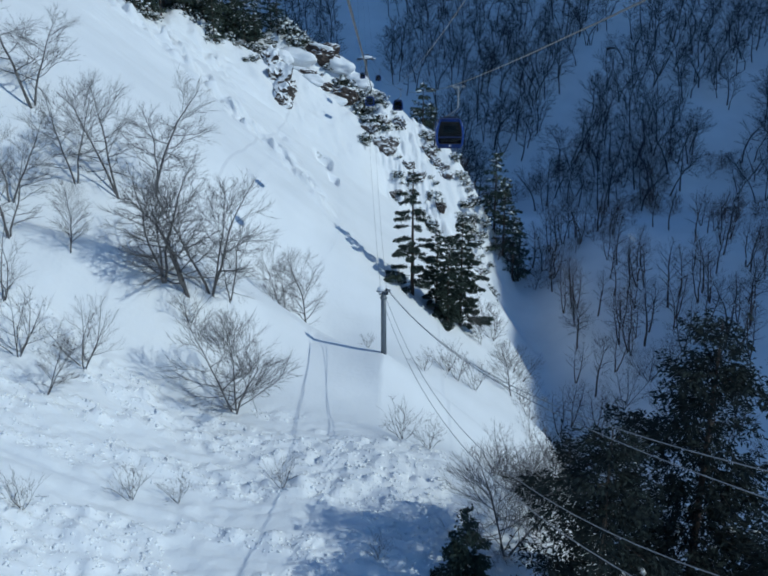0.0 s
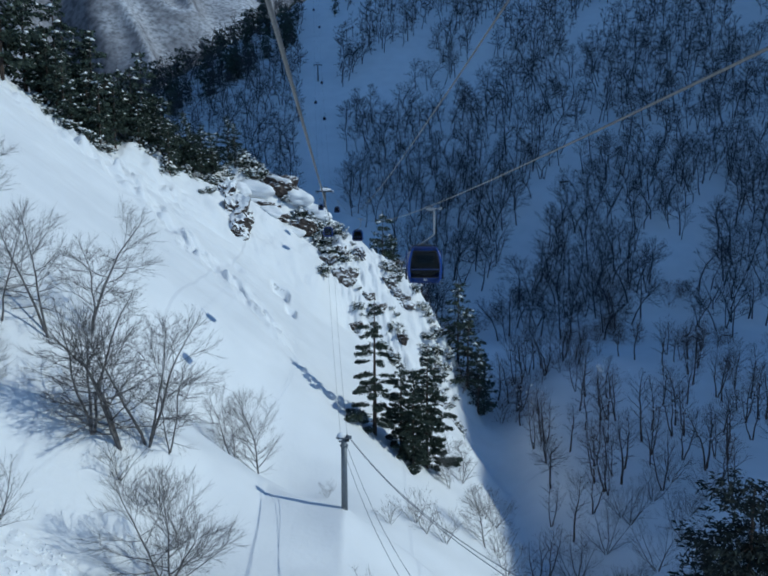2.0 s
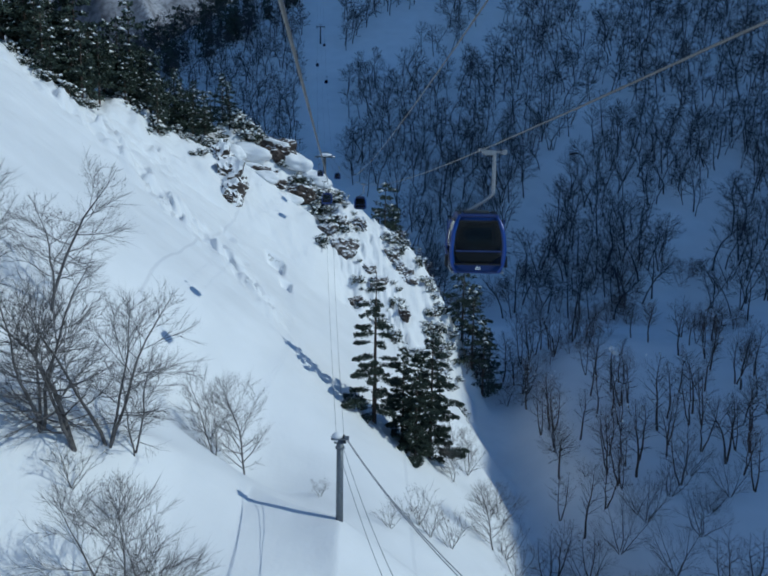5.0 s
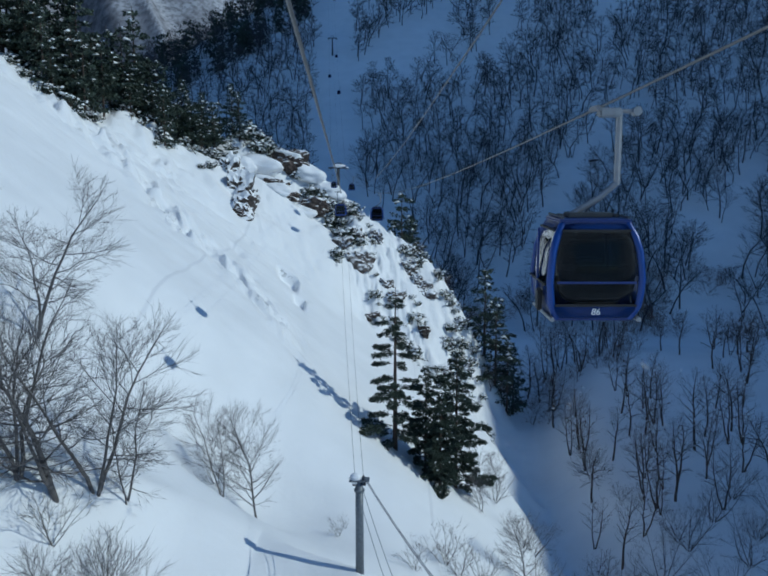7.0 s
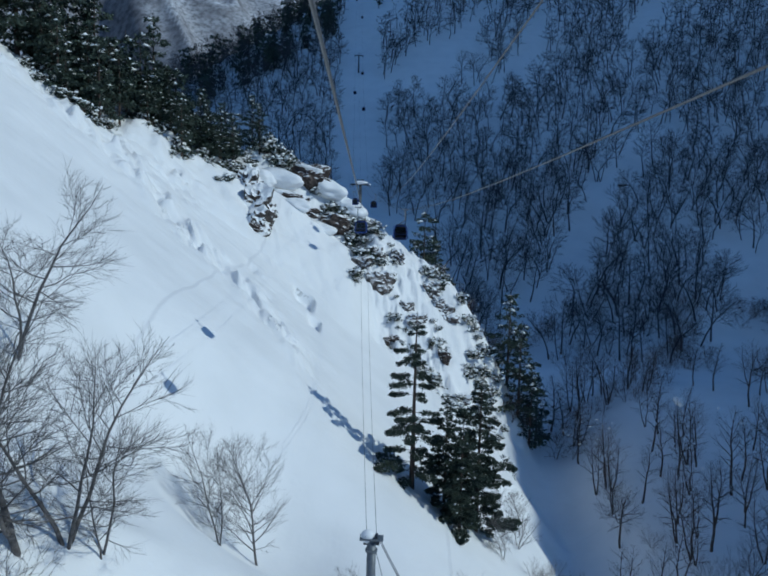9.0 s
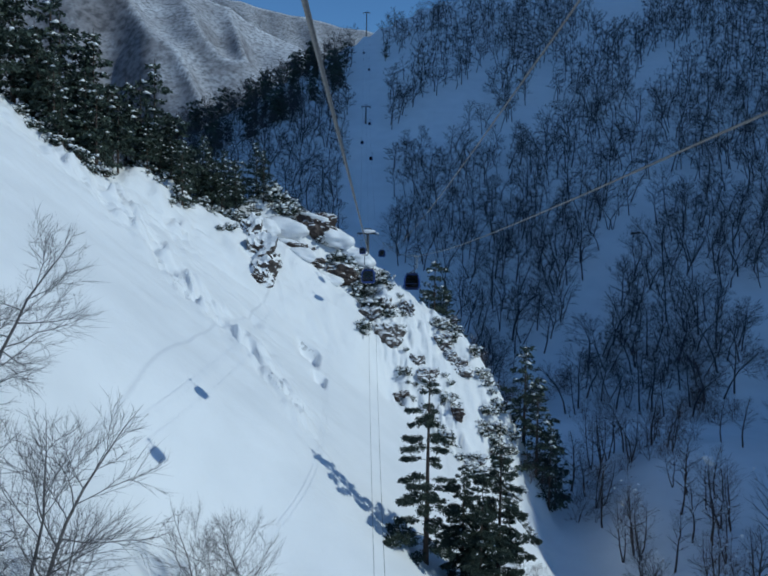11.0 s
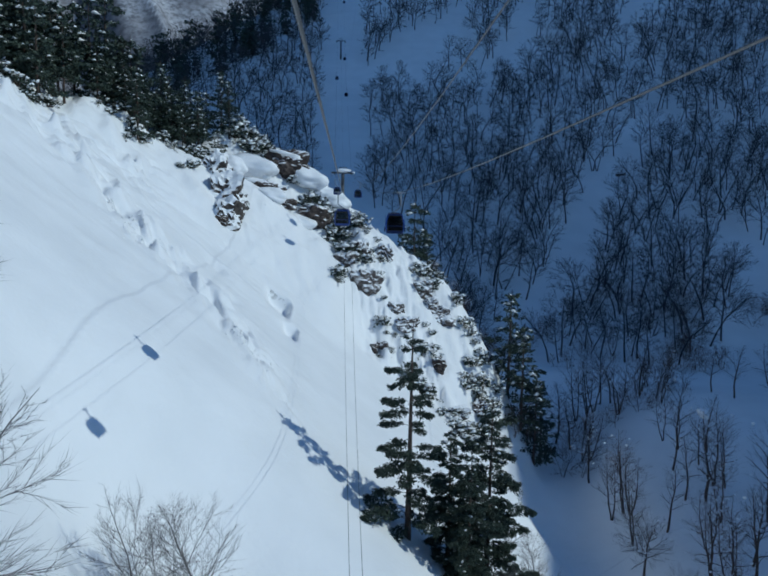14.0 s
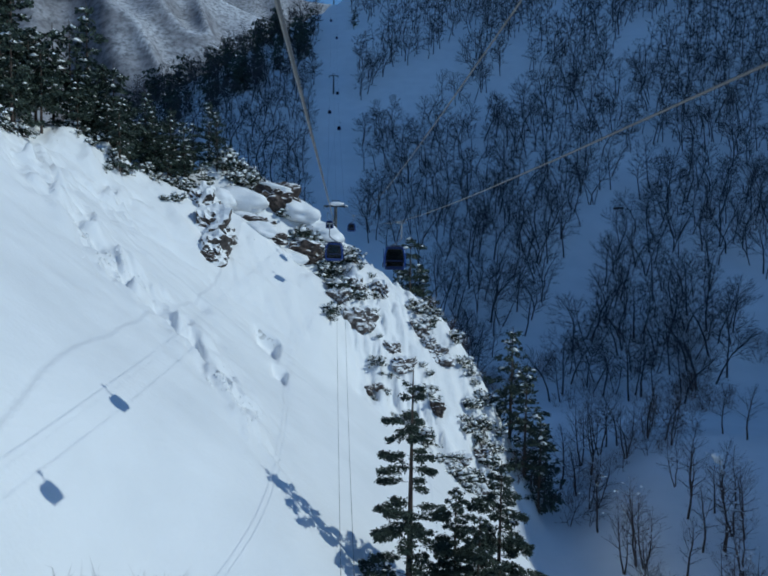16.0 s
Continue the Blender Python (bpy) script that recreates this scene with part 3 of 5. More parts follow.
# ---- conifers ----
def needle_tufts(rng, centres, dirs, size, count, slim=0.28):
    """Flat drooping sprays of needles round the given places: small bent blades."""
    n = len(centres)
    c = np.repeat(centres, count, 0) + rng.normal(0, size * 0.45, (n * count, 3)) * np.array([1, 1, 0.45])
    d = np.repeat(dirs, count, 0) + rng.normal(0, 0.55, (n * count, 3))
    d[:, 2] -= 0.15
    d /= np.linalg.norm(d, axis=1, keepdims=True)
    side = np.cross(d, rng.normal(0, 1, d.shape))
    side /= np.linalg.norm(side, axis=1, keepdims=True) + 1e-9
    ln = size * rng.uniform(0.6, 1.3, (len(c), 1))
    wd = ln * slim
    a, b = c - side * wd, c + side * wd
    e = c + d * ln
    e[:, 2] -= 0.12 * ln[:, 0]
    v = np.stack([a, c + d * ln * 0.55 + side * wd * 1.2, e, c + d * ln * 0.5 - side * wd * 1.2], 1)
    v[:, 0] = c
    f = np.arange(len(c) * 4).reshape(-1, 4)
    return v.reshape(-1, 3), f


def conifer(seed, height, reach, bare=0.12, whorls=20, per=6, tuft=0.55, count=9, ragged=0.35, snow=0.25, droop=0.3, shape=0.75, clumpy=0.0, spray=0.22, plates=False, pad=3.0, slim=0.28):
    """Trunk, tiered branches with flat sprays of needles, and clots of snow."""
    rng = np.random.default_rng(seed)
    wood = [(np.stack([rng.normal(0, 0.05, 7).cumsum() * 0.5, rng.normal(0, 0.05, 7).cumsum() * 0.5, np.linspace(-0.8, height, 7)], 1),
             np.linspace(0.02, 0.0013, 7) * height * 0.8 + 0.02, 7)]
    cs, ds, snows = [], [], []
    up = np.array([0, 0, 1.0])
    for i in range(whorls):
        f = bare + (1 - bare) * (i + rng.uniform(-0.25, 0.25)) / whorls
        base_len = reach * max(1 - f, 0.02) ** shape * (0.78 + 0.3 * np.sin(i * 2.1 + seed)) + 0.2
        for j in range(per):
            if rng.random() < 0.15:
                continue
            a = j * 2 * np.pi / per + i * 0.9 + rng.uniform(-0.45, 0.45)
            ln = base_len * rng.uniform(1 - ragged, 1 + ragged * 0.6)
            out = np.array([np.cos(a), np.sin(a), 0])
            side = np.array([-out[1], out[0], 0])
            u = np.linspace(0, 1, 5)[:, None]
            z = f * height + rng.uniform(-0.3, 0.3)
            pts = np.array([0, 0, z]) + out * ln * u + up * ln * (0.10 * u - droop * u ** 2 * (1.25 - 0.5 * u) + 0.10 * rng.normal() * u) + side * ln * 0.1 * rng.normal() * u
            wood.append((pts, np.linspace(0.035, 0.008, 5) * (0.5 + ln / reach), 3))
            if plates:                                               # flat pads of foliage on the outer half of the branch
                pads = max(4, int(pad * ln ** 1.5 / tuft))
                for _ in range(pads):
                    s = 0.22 + 0.80 * rng.random() ** 0.7
                    q = np.array([np.interp(s, u[:, 0], pts[:, k]) for k in range(3)])
                    half = ln * spray * math.sin(math.pi * min(0.97, max(0.12, (s - 0.1) / 0.98)))
                    w = rng.uniform(-half, half)
                    cs.append(q + side * w + up * (rng.normal(0, 0.13) - 0.10 * abs(w)))
                    ds.append(out * 0.8 + side * np.sign(w) * 0.6 + up * 0.15)
                if rng.random() < snow:
                    snows.append((pts[3] + up * 0.14, out, tuft * rng.uniform(0.9, 1.8)))
                continue
            m = max(3, int(ln / (tuft * 0.62)))
            for s in np.linspace(0.22, 1.0, m):
                q = np.array([np.interp(s, u[:, 0], pts[:, k]) for k in range(3)])
                half = ln * spray * (1.15 - s) + 0.1                  # side sprays widen towards the trunk
                for w in (-half, 0.0, half) if ln > 1.2 else (0.0,):
                    cs.append(q + side * w + up * (-0.10 * abs(w)) + rng.normal(0, clumpy, 3))
                    ds.append(out * 0.8 + side * np.sign(w) * 0.7)
                if rng.random() < snow * 0.22:
                    snows.append((q + up * 0.10 + side * rng.uniform(-half, half), out, tuft * rng.uniform(0.6, 1.5)))
    cv, cf = needle_tufts(rng, np.array(cs), np.array(ds), tuft, count, slim)
    wv, wf = tubes(wood)
    sv, sf, base = [], [], 0
    for q, out, s in snows:
        k = 7
        ang = np.arange(k) * 2 * np.pi / k
        side = np.array([-out[1], out[0], 0])
        rad = s * rng.uniform(0.35, 1.0, k)
        ring = q + (np.cos(ang) * rad)[:, None] * out * 1.2 + (np.sin(ang) * rad)[:, None] * side * 0.8 - np.array([0, 0, 0.1]) * (1 + np.cos(ang))[:, None] * s
        sv.append(np.vstack([ring, q + np.array([0, 0, 0.35 * s]), q - np.array([0, 0, 0.25 * s])]))
        for i in range(k):
            sf += [(base + i, base + (i + 1) % k, base + k), (base + (i + 1) % k, base + i, base + k + 1)]
        base += k + 2
    sn = (np.concatenate(sv), np.array(sf)) if sv else None
    return (wv, wf), (cv, cf), sn


def scrub(seed, size, stems, snow):
    """Low evergreen scrub: crooked stems going every way, ragged tufts, and caked snow."""
    rng = np.random.default_rng(seed)
    wood, cs, ds, sv, sf, base = [], [], [], [], [], 0
    for i in range(stems):
        d = rng.normal(0, 1, 3)
        d[2] = abs(d[2]) * 0.8 + 0.35
        d /= np.linalg.norm(d)
        p = rng.normal(0, 0.25, 3) * np.array([1, 1, 0]) * size
        pts = [p]
        for k in range(4):
            d = d + rng.normal(0, 0.3, 3)
            d /= np.linalg.norm(d)
            p = p + d * size * rng.uniform(0.16, 0.3)
            pts.append(p)
            if k:
                cs.append(p)
                ds.append(d)
        wood.append((np.array(pts), np.linspace(0.05, 0.015, 5), 3))
        if rng.random() < snow:
            s, q = size * rng.uniform(0.12, 0.3), pts[-1]
            v = rng.normal(0, 1, (9, 3))
            v /= np.linalg.norm(v, axis=1, keepdims=True)
            hull = bmesh.new()
            for w in v:
                hull.verts.new(w * s * rng.uniform(0.6, 1.1) * np.array([1.2, 1.2, 0.6]) + q + np.array([0, 0, 0.3 * s]))
            bmesh.ops.convex_hull(hull, input=hull.verts[:])
            hull.verts.index_update()
            sv.append(np.array([w.co[:] for w in hull.verts]))
            sf += [[base + w.index for w in fc.verts] for fc in hull.faces]
            base += len(hull.verts)
            hull.free()
    return tubes(wood), needle_tufts(rng, np.array(cs), np.array(ds), 0.42, 7), (np.concatenate(sv), np.array(sf))


CONIFERS = {}


def plant_conifer(name, kind, x, y, label, group, size=1.0, turn=0.0, needles=None, at_z=None):
    e = thing(name, (x, y, (ground_at(x, y) if at_z is None else at_z) - 0.2), label, "conifer", group, turn, size)
    if kind not in CONIFERS:
        w, c, s = scrub(**FIRS[kind]) if "stems" in FIRS[kind] else conifer(**FIRS[kind])
        obs = [mesh_object("trunk", *w, DARK_BARK, e), mesh_object("crown", *c, needles or NEEDLE, e)]
        if s:
            obs.append(tagged(mesh_object("snow_load", *s, FRESH_SNOW, e, "clots of snow lying on the branches"), kind="stuff"))
        CONIFERS[kind] = [o.data for o in obs]
    else:
        for nm, data in zip(("trunk", "crown", "snow_load"), CONIFERS[kind]):
            o = new(nm, data)
            o.parent = e
            if nm == "snow_load":
                tagged(o, "clots of snow lying on the branches", kind="stuff")
    return e


FIRS = {
    "open_fir": dict(seed=31, height=29, reach=7.4, bare=0.10, whorls=13, per=5, tuft=0.36, count=7, ragged=0.5, snow=0.06, droop=0.20, shape=0.68, spray=0.22, plates=True, pad=4.0, slim=0.2),
    "snowy_fir": dict(seed=32, height=27, reach=6.8, bare=0.05, whorls=20, per=6, tuft=0.36, count=7, ragged=0.45, snow=0.4, droop=0.24, shape=0.5, spray=0.26, plates=True, pad=4.0, slim=0.2),
    "ridge_fir": dict(seed=33, height=19, reach=4.8, bare=0.14, whorls=13, per=5, tuft=0.6, count=3, ragged=0.6, snow=0.22, droop=0.2, spray=0.26, plates=True, pad=1.9),
    "ridge_pine": dict(seed=34, height=15, reach=5.2, bare=0.26, whorls=8, per=5, tuft=0.6, count=3, ragged=0.7, snow=0.3, droop=0.02, shape=0.5, spray=0.3, plates=True, pad=1.9),
    "far_conifer": dict(seed=41, height=17, reach=3.6, bare=0.08, whorls=6, per=4, tuft=1.8, count=1, ragged=0.4, snow=0.0, droop=0.3, spray=0.2),
    "dwarf": dict(seed=35, size=2.6, stems=22, snow=0.8),
    "dwarf_flat": dict(seed=39, size=2.2, stems=16, snow=0.95),
    "dwarf_dark": dict(seed=40, size=2.8, stems=24, snow=0.35),
    "dark_cedar": dict(seed=36, height=29, reach=11.0, bare=0.30, whorls=17, per=6, tuft=0.46, count=7, ragged=0.5, snow=0.02, droop=0.06, shape=0.5, clumpy=0.45, spray=0.14, slim=0.13),
    "dark_cedar_low": dict(seed=38, height=22, reach=10.5, bare=0.30, whorls=13, per=6, tuft=0.46, count=7, ragged=0.6, snow=0.02, droop=0.06, shape=0.45, clumpy=0.45, spray=0.14, slim=0.13),
    "sapling": dict(seed=37, height=7, reach=2.2, bare=0.1, whorls=12, per=6, tuft=0.3, count=5, ragged=0.4, snow=0.0),
}
for kind, x, y, size, turn, label in [
    ("open_fir", -1.0, 171, 1.03, 0.4, "tall fir with open tiers of dark branches"),
    ("snowy_fir", 4.5, 172, 0.72, 1.2, "dark fir with snow caught on its branches"),
    ("snowy_fir", 10.2, 174, 0.98, 2.0, "broad dark fir with snow caught on its branches"),
    ("snowy_fir", 7.0, 168, 0.72, 3.4, "dark fir with snow caught on its branches"),
]:
    plant_conifer("fir_tree", kind, x, y, label, "firs on the edge of the gully", size, turn)
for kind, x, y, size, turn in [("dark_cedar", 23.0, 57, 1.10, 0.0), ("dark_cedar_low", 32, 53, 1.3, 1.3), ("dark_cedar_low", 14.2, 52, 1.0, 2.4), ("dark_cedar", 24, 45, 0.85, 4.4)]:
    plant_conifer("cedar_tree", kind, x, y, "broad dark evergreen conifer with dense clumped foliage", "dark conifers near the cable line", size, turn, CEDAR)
plant_conifer("young_conifer", "sapling", 4.3, 59.4, "small dark young conifer beside a bare tree", "dark conifers near the cable line", 1.1, 0.7)

# conifers along the crest and below it
rng = np.random.default_rng(77)
for i in range(29):
    x = -108 + 2.1 * i + rng.uniform(-1.5, 1.5)
    y = 292 + 1.05 * (x + 45) - rng.uniform(-3, 6) if x < -46 else 288 - rng.uniform(0, 5)
    grow_ = float(np.interp(x, [-108, -85, -65, -45], [2.0, 1.85, 1.15, 0.62])) * rng.uniform(0.7, 1.15)
    plant_conifer("ridge_conifer", ("ridge_fir", "ridge_pine", "ridge_pine")[int(rng.integers(3))], x, y, "dark snow-flecked conifer on the rocky crest", "conifers along the crest", grow_, rng.uniform(0, 6))
for x, y, size, turn in [(-84, 246, 1.0, 0.3), (-72, 252, 0.75, 1.3), (-57, 268, 0.7, 2.3), (-54, 272, 0.8, 3.3), (-50, 276, 0.6, 4.3)]:
    plant_conifer("ridge_conifer", "ridge_pine", x, y, "dark snow-flecked pine on the rocky crest", "conifers along the crest", size, turn)
low_x, low_y = [-98, -85, -76, -74, -70, -64, -61, -55], [228, 226, 226, 250, 251, 248, 264, 268]
for i in range(34):
    x = rng.uniform(-97, -55)
    foot = float(np.interp(x, low_x, low_y))
    y = foot + 3 + rng.random() ** 1.5 * max(4.0, 290 + 1.05 * (x + 45) - foot)
    plant_conifer("ridge_conifer", ("ridge_pine", "ridge_pine", "ridge_fir")[i % 3], x, y, "dark snow-flecked pine below the rocky crest", "conifers along the crest", rng.uniform(0.5, 0.95) * (1.5 if x < -76 else 1.0), rng.uniform(0, 6))
for i in range(60):
    x = rng.uniform(-94, -46)
    foot = float(np.interp(x, low_x, low_y)) if x < -55 else 256 + 2.0 * (x + 55)
    y = foot + rng.uniform(-1, 12)
    plant_conifer("dwarf_pine", ("dwarf", "dwarf_flat", "dwarf_dark")[i % 3], x, y, "low wind-bent pine scrub caked with snow", "scrub on the crag", rng.uniform(0.5, 1.15), rng.uniform(0, 6))
for kind, x, y, size, turn in [("ridge_pine", 2, 299, 1.5, 0.2), ("ridge_fir", 6, 301, 1.2, 1.2), ("ridge_pine", 9, 303, 1.2, 2.2)]:
    plant_conifer("ridge_conifer", kind, x, y, "brownish-green conifer behind the rocky crest", "conifers along the crest", size, turn)
for kind, x, y, size, turn in [("ridge_fir", 30.5, 270, 1.5, 0.3), ("ridge_fir", 34, 268, 1.25, 1.4), ("ridge_fir", 28, 278, 1.6, 2.4), ("ridge_fir", 37, 276, 1.2, 3.4)]:
    plant_conifer("gully_conifer", kind, x, y, "dark conifer in the shaded gully", "conifers in the gully", size, turn)
made = 0
while made < 190:
    x = rng.uniform(-50, 26)
    back = 290 - 0.9 * max(0.0, x - 2)
    y = back - rng.uniform(0, 9 if x < -18 else 36)
    if vnoise(x / 5, y / 7, 95) < (0.66 if x < -30 else 0.42):
        continue
    made += 1
    kind = ("dwarf", "dwarf_flat", "dwarf_dark")[made % 3]
    plant_conifer("dwarf_pine", kind, x, y, "low wind-bent pine scrub caked with snow", "scrub on the crag", 0.35 + 1.1 * rng.random() ** 1.8, rng.uniform(0, 6))
for x, y, size, turn in [(-27, 283, 1.5, 0.2), (-24.5, 284.5, 1.3, 1.2), (-22, 283, 1.4, 2.2), (-25.5, 281, 1.1, 3.2), (-20, 281, 1.2, 4.2)]:
    plant_conifer("dwarf_pine", "dwarf_dark", x, y, "dark wind-bent pine scrub on the edge of the crag", "scrub on the crag", size, turn)


# ---- woods of the shaded valley ----
def merged(name, variants, places, mat, label):
    vs, fs, base = [], [], 0
    for k, x, y, z, s, a in places:
        v, f = variants[k]
        c, n_ = math.cos(a), math.sin(a)
        w = v * s
        w = np.stack([w[:, 0] * c - w[:, 1] * n_ + x, w[:, 0] * n_ + w[:, 1] * c + y, w[:, 2] + z], 1)
        vs.append(w)
        fs.append(f + base)
        base += len(v)
    ob = mesh_object(name, np.concatenate(vs), np.concatenate(fs), mat, smooth=False)
    return tagged(ob, label, "woodland", kind="stuff")


def wood_variant(seed, width, **kw):
    r = np.random.default_rng(seed)
    wood, fine = bare_tree(r, **kw)
    stem = tubes([(p[::2] if len(p) > 6 else p[::5] if len(p) == 6 else p, q[::2] if len(p) > 6 else q[::5], 4 if n_ > 4 else 3) for p, q, n_ in wood])
    return joined(split_quads(stem), ribbons(r, [(p, q + (q - p) * 0.15) for p, q, _ in fine], width))


near_wood = [wood_variant(100 + k, 0.05, height=20 + (k % 3), clear=(0.42, 0.32, 0.38)[k % 3], wide=(0.60, 0.72, 0.54)[k % 3], laterals=16 if k % 4 != 2 else 9, subs=5, twigs=4, stems=1 + (k % 4 == 2), spread=0.2, thick=1.2, lean=(0, 0.10, -0.08)[k % 3], angle=46, wild=0.14) for k in range(9)]
far_wood = [wood_variant(120 + k, 0.08, height=20, clear=(0.34, 0.40)[k % 2], wide=(0.68, 0.58)[k % 2], laterals=13, subs=4, twigs=4, thick=1.25, lean=(0, 0.10, -0.08)[k % 3], angle=46, wild=0.14) for k in range(8)]
rng = np.random.default_rng(5)


def swath(y):
    return -19 - 0.0745 * (y - 306)


def scatter(y0, y1, gap, keep, kinds, tall):
    out = []
    for yy in np.arange(y0, y1, gap):
        for xx in np.arange(-0.5 * yy, 0.57 * yy + 8, gap):
            x, y = xx + rng.uniform(-0.6, 0.6) * gap, yy + rng.uniform(-0.6, 0.6) * gap
            if abs(x - swath(y)) < 12.5 or x < -185 + 0.53 * (y - 520) or y > 752 + 1.3 * max(-60, x + 51):
                continue
            lane = vnoise((x - 0.62 * (y - 300)) / 26, y / 90, 40) + 0.3 * vnoise(x / 15, y / 15, 41)
            if lane < keep - 0.3 * (x < swath(y)) - 0.05 * (x > 45):
                continue
            x, y = set_back(x, y)
            out.append((rng.integers(kinds), x, y, ground_at(x, y) - 0.3, tall * rng.uniform(0.75, 1.2), rng.uniform(0, 6.28)))
    return out


merged("hillside_wood", near_wood, scatter(304, 430, 7.0, 0.47, len(near_wood), 1.18), SHADE_BARK, "leafless beech wood on the shaded snowy hillside")
merged("upper_wood", far_wood, scatter(430, 570, 8.6, 0.51, len(far_wood), 1.18), SHADE_BARK, "leafless wood on the upper shaded hillside")

top_wood = [wood_variant(140 + k, 0.15, height=19, clear=0.30, wide=0.66, laterals=9, subs=3, twigs=3, thick=1.3, angle=46) for k in range(6)]
merged("skyline_wood", top_wood, scatter(570, 790, 9.2, 0.54, len(top_wood), 1.18), SHADE_BARK, "leafless wood below the skyline of the shaded hill")
stem, needles, _ = conifer(**FIRS["far_conifer"])
firs = []
for i in range(220):
    y = rng.uniform(380, 670)
    x = -170 + 0.53 * (y - 520) + rng.uniform(-14, 60) ** 1.0
    if abs(x - swath(y)) > 14:
        x, y = set_back(x, y)
        firs.append((0, x, y, ground_at(x, y) - 0.3, rng.uniform(0.75, 1.5), rng.uniform(0, 6.28)))
merged("far_conifers", [joined(split_quads(stem), split_quads(needles))], firs, NEEDLE, "dark conifers along the shaded shoulder of the hill")

# trees of the gully and the shelf
VALLEY = "leafless tree with traces of snow in the shaded valley"
snow_tree = None
for kind, x, y, size, turn in [
    ("valley", 75.7, 226.7, 1.25, 0.0), ("valley", 63.1, 205, 1.15, 1.0), ("valley_fork", 57, 208, 1.1, 2.0), ("valley", 55.2, 228, 0.9, 3.3), ("bent", 49.2, 225, 1.4, 4.0),
    ("bent", 46.2, 266.0, 0.95, 0.7), ("valley_fork", 58.3, 203, 1.2, 1.7), ("valley", 88.7, 247, 0.9, 2.7), ("valley", 96.8, 248, 1.0, 3.7), ("valley_fork", 49.2, 271, 1.0, 4.7),
    ("valley", 69.8, 250, 0.75, 0.1), ("valley", 66, 236, 1.0, 1.1), ("valley_fork", 72, 240, 1.0, 2.1), ("valley", 104, 262, 1.0, 3.1), ("valley", 109, 251, 1.1, 4.1),
    ("valley", 98, 272, 1.0, 5.1), ("valley_fork", 60, 284, 1.0, 0.4), ("valley", 52, 288, 1.1, 1.4), ("valley", 44, 289, 1.1, 2.4), ("valley_fork", 38, 290, 1.1, 3.4),
    ("valley", 68, 291, 1.0, 4.4), ("valley", 116, 240, 1.1, 5.4), ("valley_fork", 108, 228, 1.1, 0.8), ("valley", 98, 222, 1.1, 1.8), ("valley", 88, 212, 1.1, 2.8),
    ("thicket", 76, 205, 1.2, 3.8), ("thicket", 68, 196, 1.25, 4.8), ("thicket", 60, 188, 1.3, 5.8), ("thicket", 52, 180, 1.3, 0.2), ("thicket", 44, 174, 1.3, 1.2),
    ("thicket", 36, 168, 1.25, 2.2), ("thicket", 30, 160, 1.2, 3.2), ("thicket", 40, 154, 1.3, 4.2), ("thicket", 50, 160, 1.3, 5.2), ("thicket", 60, 170, 1.3, 0.9),
    ("thicket", 34, 142, 1.3, 1.9), ("thicket", 46, 140, 1.3, 2.9), ("valley", 47, 190, 1.0, 3.9), ("valley_fork", 40, 184, 0.9, 4.9), ("thicket", 82, 196, 1.2, 0.5),
    ("thicket", 28, 134, 1.2, 1.5), ("thicket", 70, 182, 1.3, 2.5), ("valley", 118, 262, 1.0, 3.5), ("valley", 92, 284, 0.9, 4.5), ("valley_fork", 112, 278, 1.0, 5.5),
]:
    tree = plant("valley_tree", kind, x, y, VALLEY, "tree", "trees of the shaded valley", size, turn)
    if (x, y) == (69.8, 250):
        snow_tree = tree
rng = np.random.default_rng(15)
for i in range(60):                                                  # more trees on the shelf and along the gully
    x, y = rng.uniform(46, 122), rng.uniform(196, 296)
    if (abs(x - 92) < 14 and 236 < y < 284) or ground_at(x, y) > 40:
        continue
    plant("valley_tree", ("valley", "valley_fork", "valley_leaning", "valley_fork")[i % 4], x, y, VALLEY, "tree", "trees of the shaded valley", rng.uniform(0.75, 1.2), rng.uniform(0, 6))
for i in range(10):
    x, y = rng.uniform(36, 72), rng.uniform(280, 299)
    plant("valley_tree", ("valley_leaning", "valley_fork")[i % 2], x, y, VALLEY, "tree", "trees of the shaded valley", rng.uniform(0.8, 1.2), rng.uniform(0, 6))
for i in range(24):                                                  # brown brush in the mouth of the gully
    x, y = rng.uniform(34, 100), rng.uniform(150, 214)
    if x < 14 + 0.2 * (y - 100) or ground_at(x, y) > 30:
        continue
    plant("valley_tree", ("valley_fork", "thicket")[i % 2], x, y, "brownish leafless brush in the mouth of the gully", "tree", "trees of the shaded valley", rng.uniform(0.6, 0.95), rng.uniform(0, 6))
for x, y, size, turn in [(8, 294, 0.6, 0.2), (13, 291, 0.55, 1.2), (17, 288, 0.6, 2.2), (21, 286, 0.55, 3.2), (25, 283, 0.6, 4.2), (12, 297, 0.65, 5.2), (19, 294, 0.65, 0.9), (25, 291, 0.7, 1.9), (30, 287, 0.7, 2.9), (31, 280, 0.6, 3.9), (5, 298, 0.6, 4.9), (35, 283, 0.7, 5.9)]:
    plant("valley_tree", "valley_fork", x, y, "brownish leafless tree on the shoulder behind the crag", "tree", "trees of the shaded valley", size, turn)
log_at = (112.3, 480.9)
log_x = thing("fallen_log", (*log_at, ground_at(*log_at) + 0.5), "dark fallen tree trunk lying on the shaded snow", "log", turn=0.5)
part("trunk", rod(bmesh.new(), (-3.2, 0, 0), (3.2, 0, 0.5), 0.62, 0.45, 9), DARK_BARK, log_x, smooth=True)
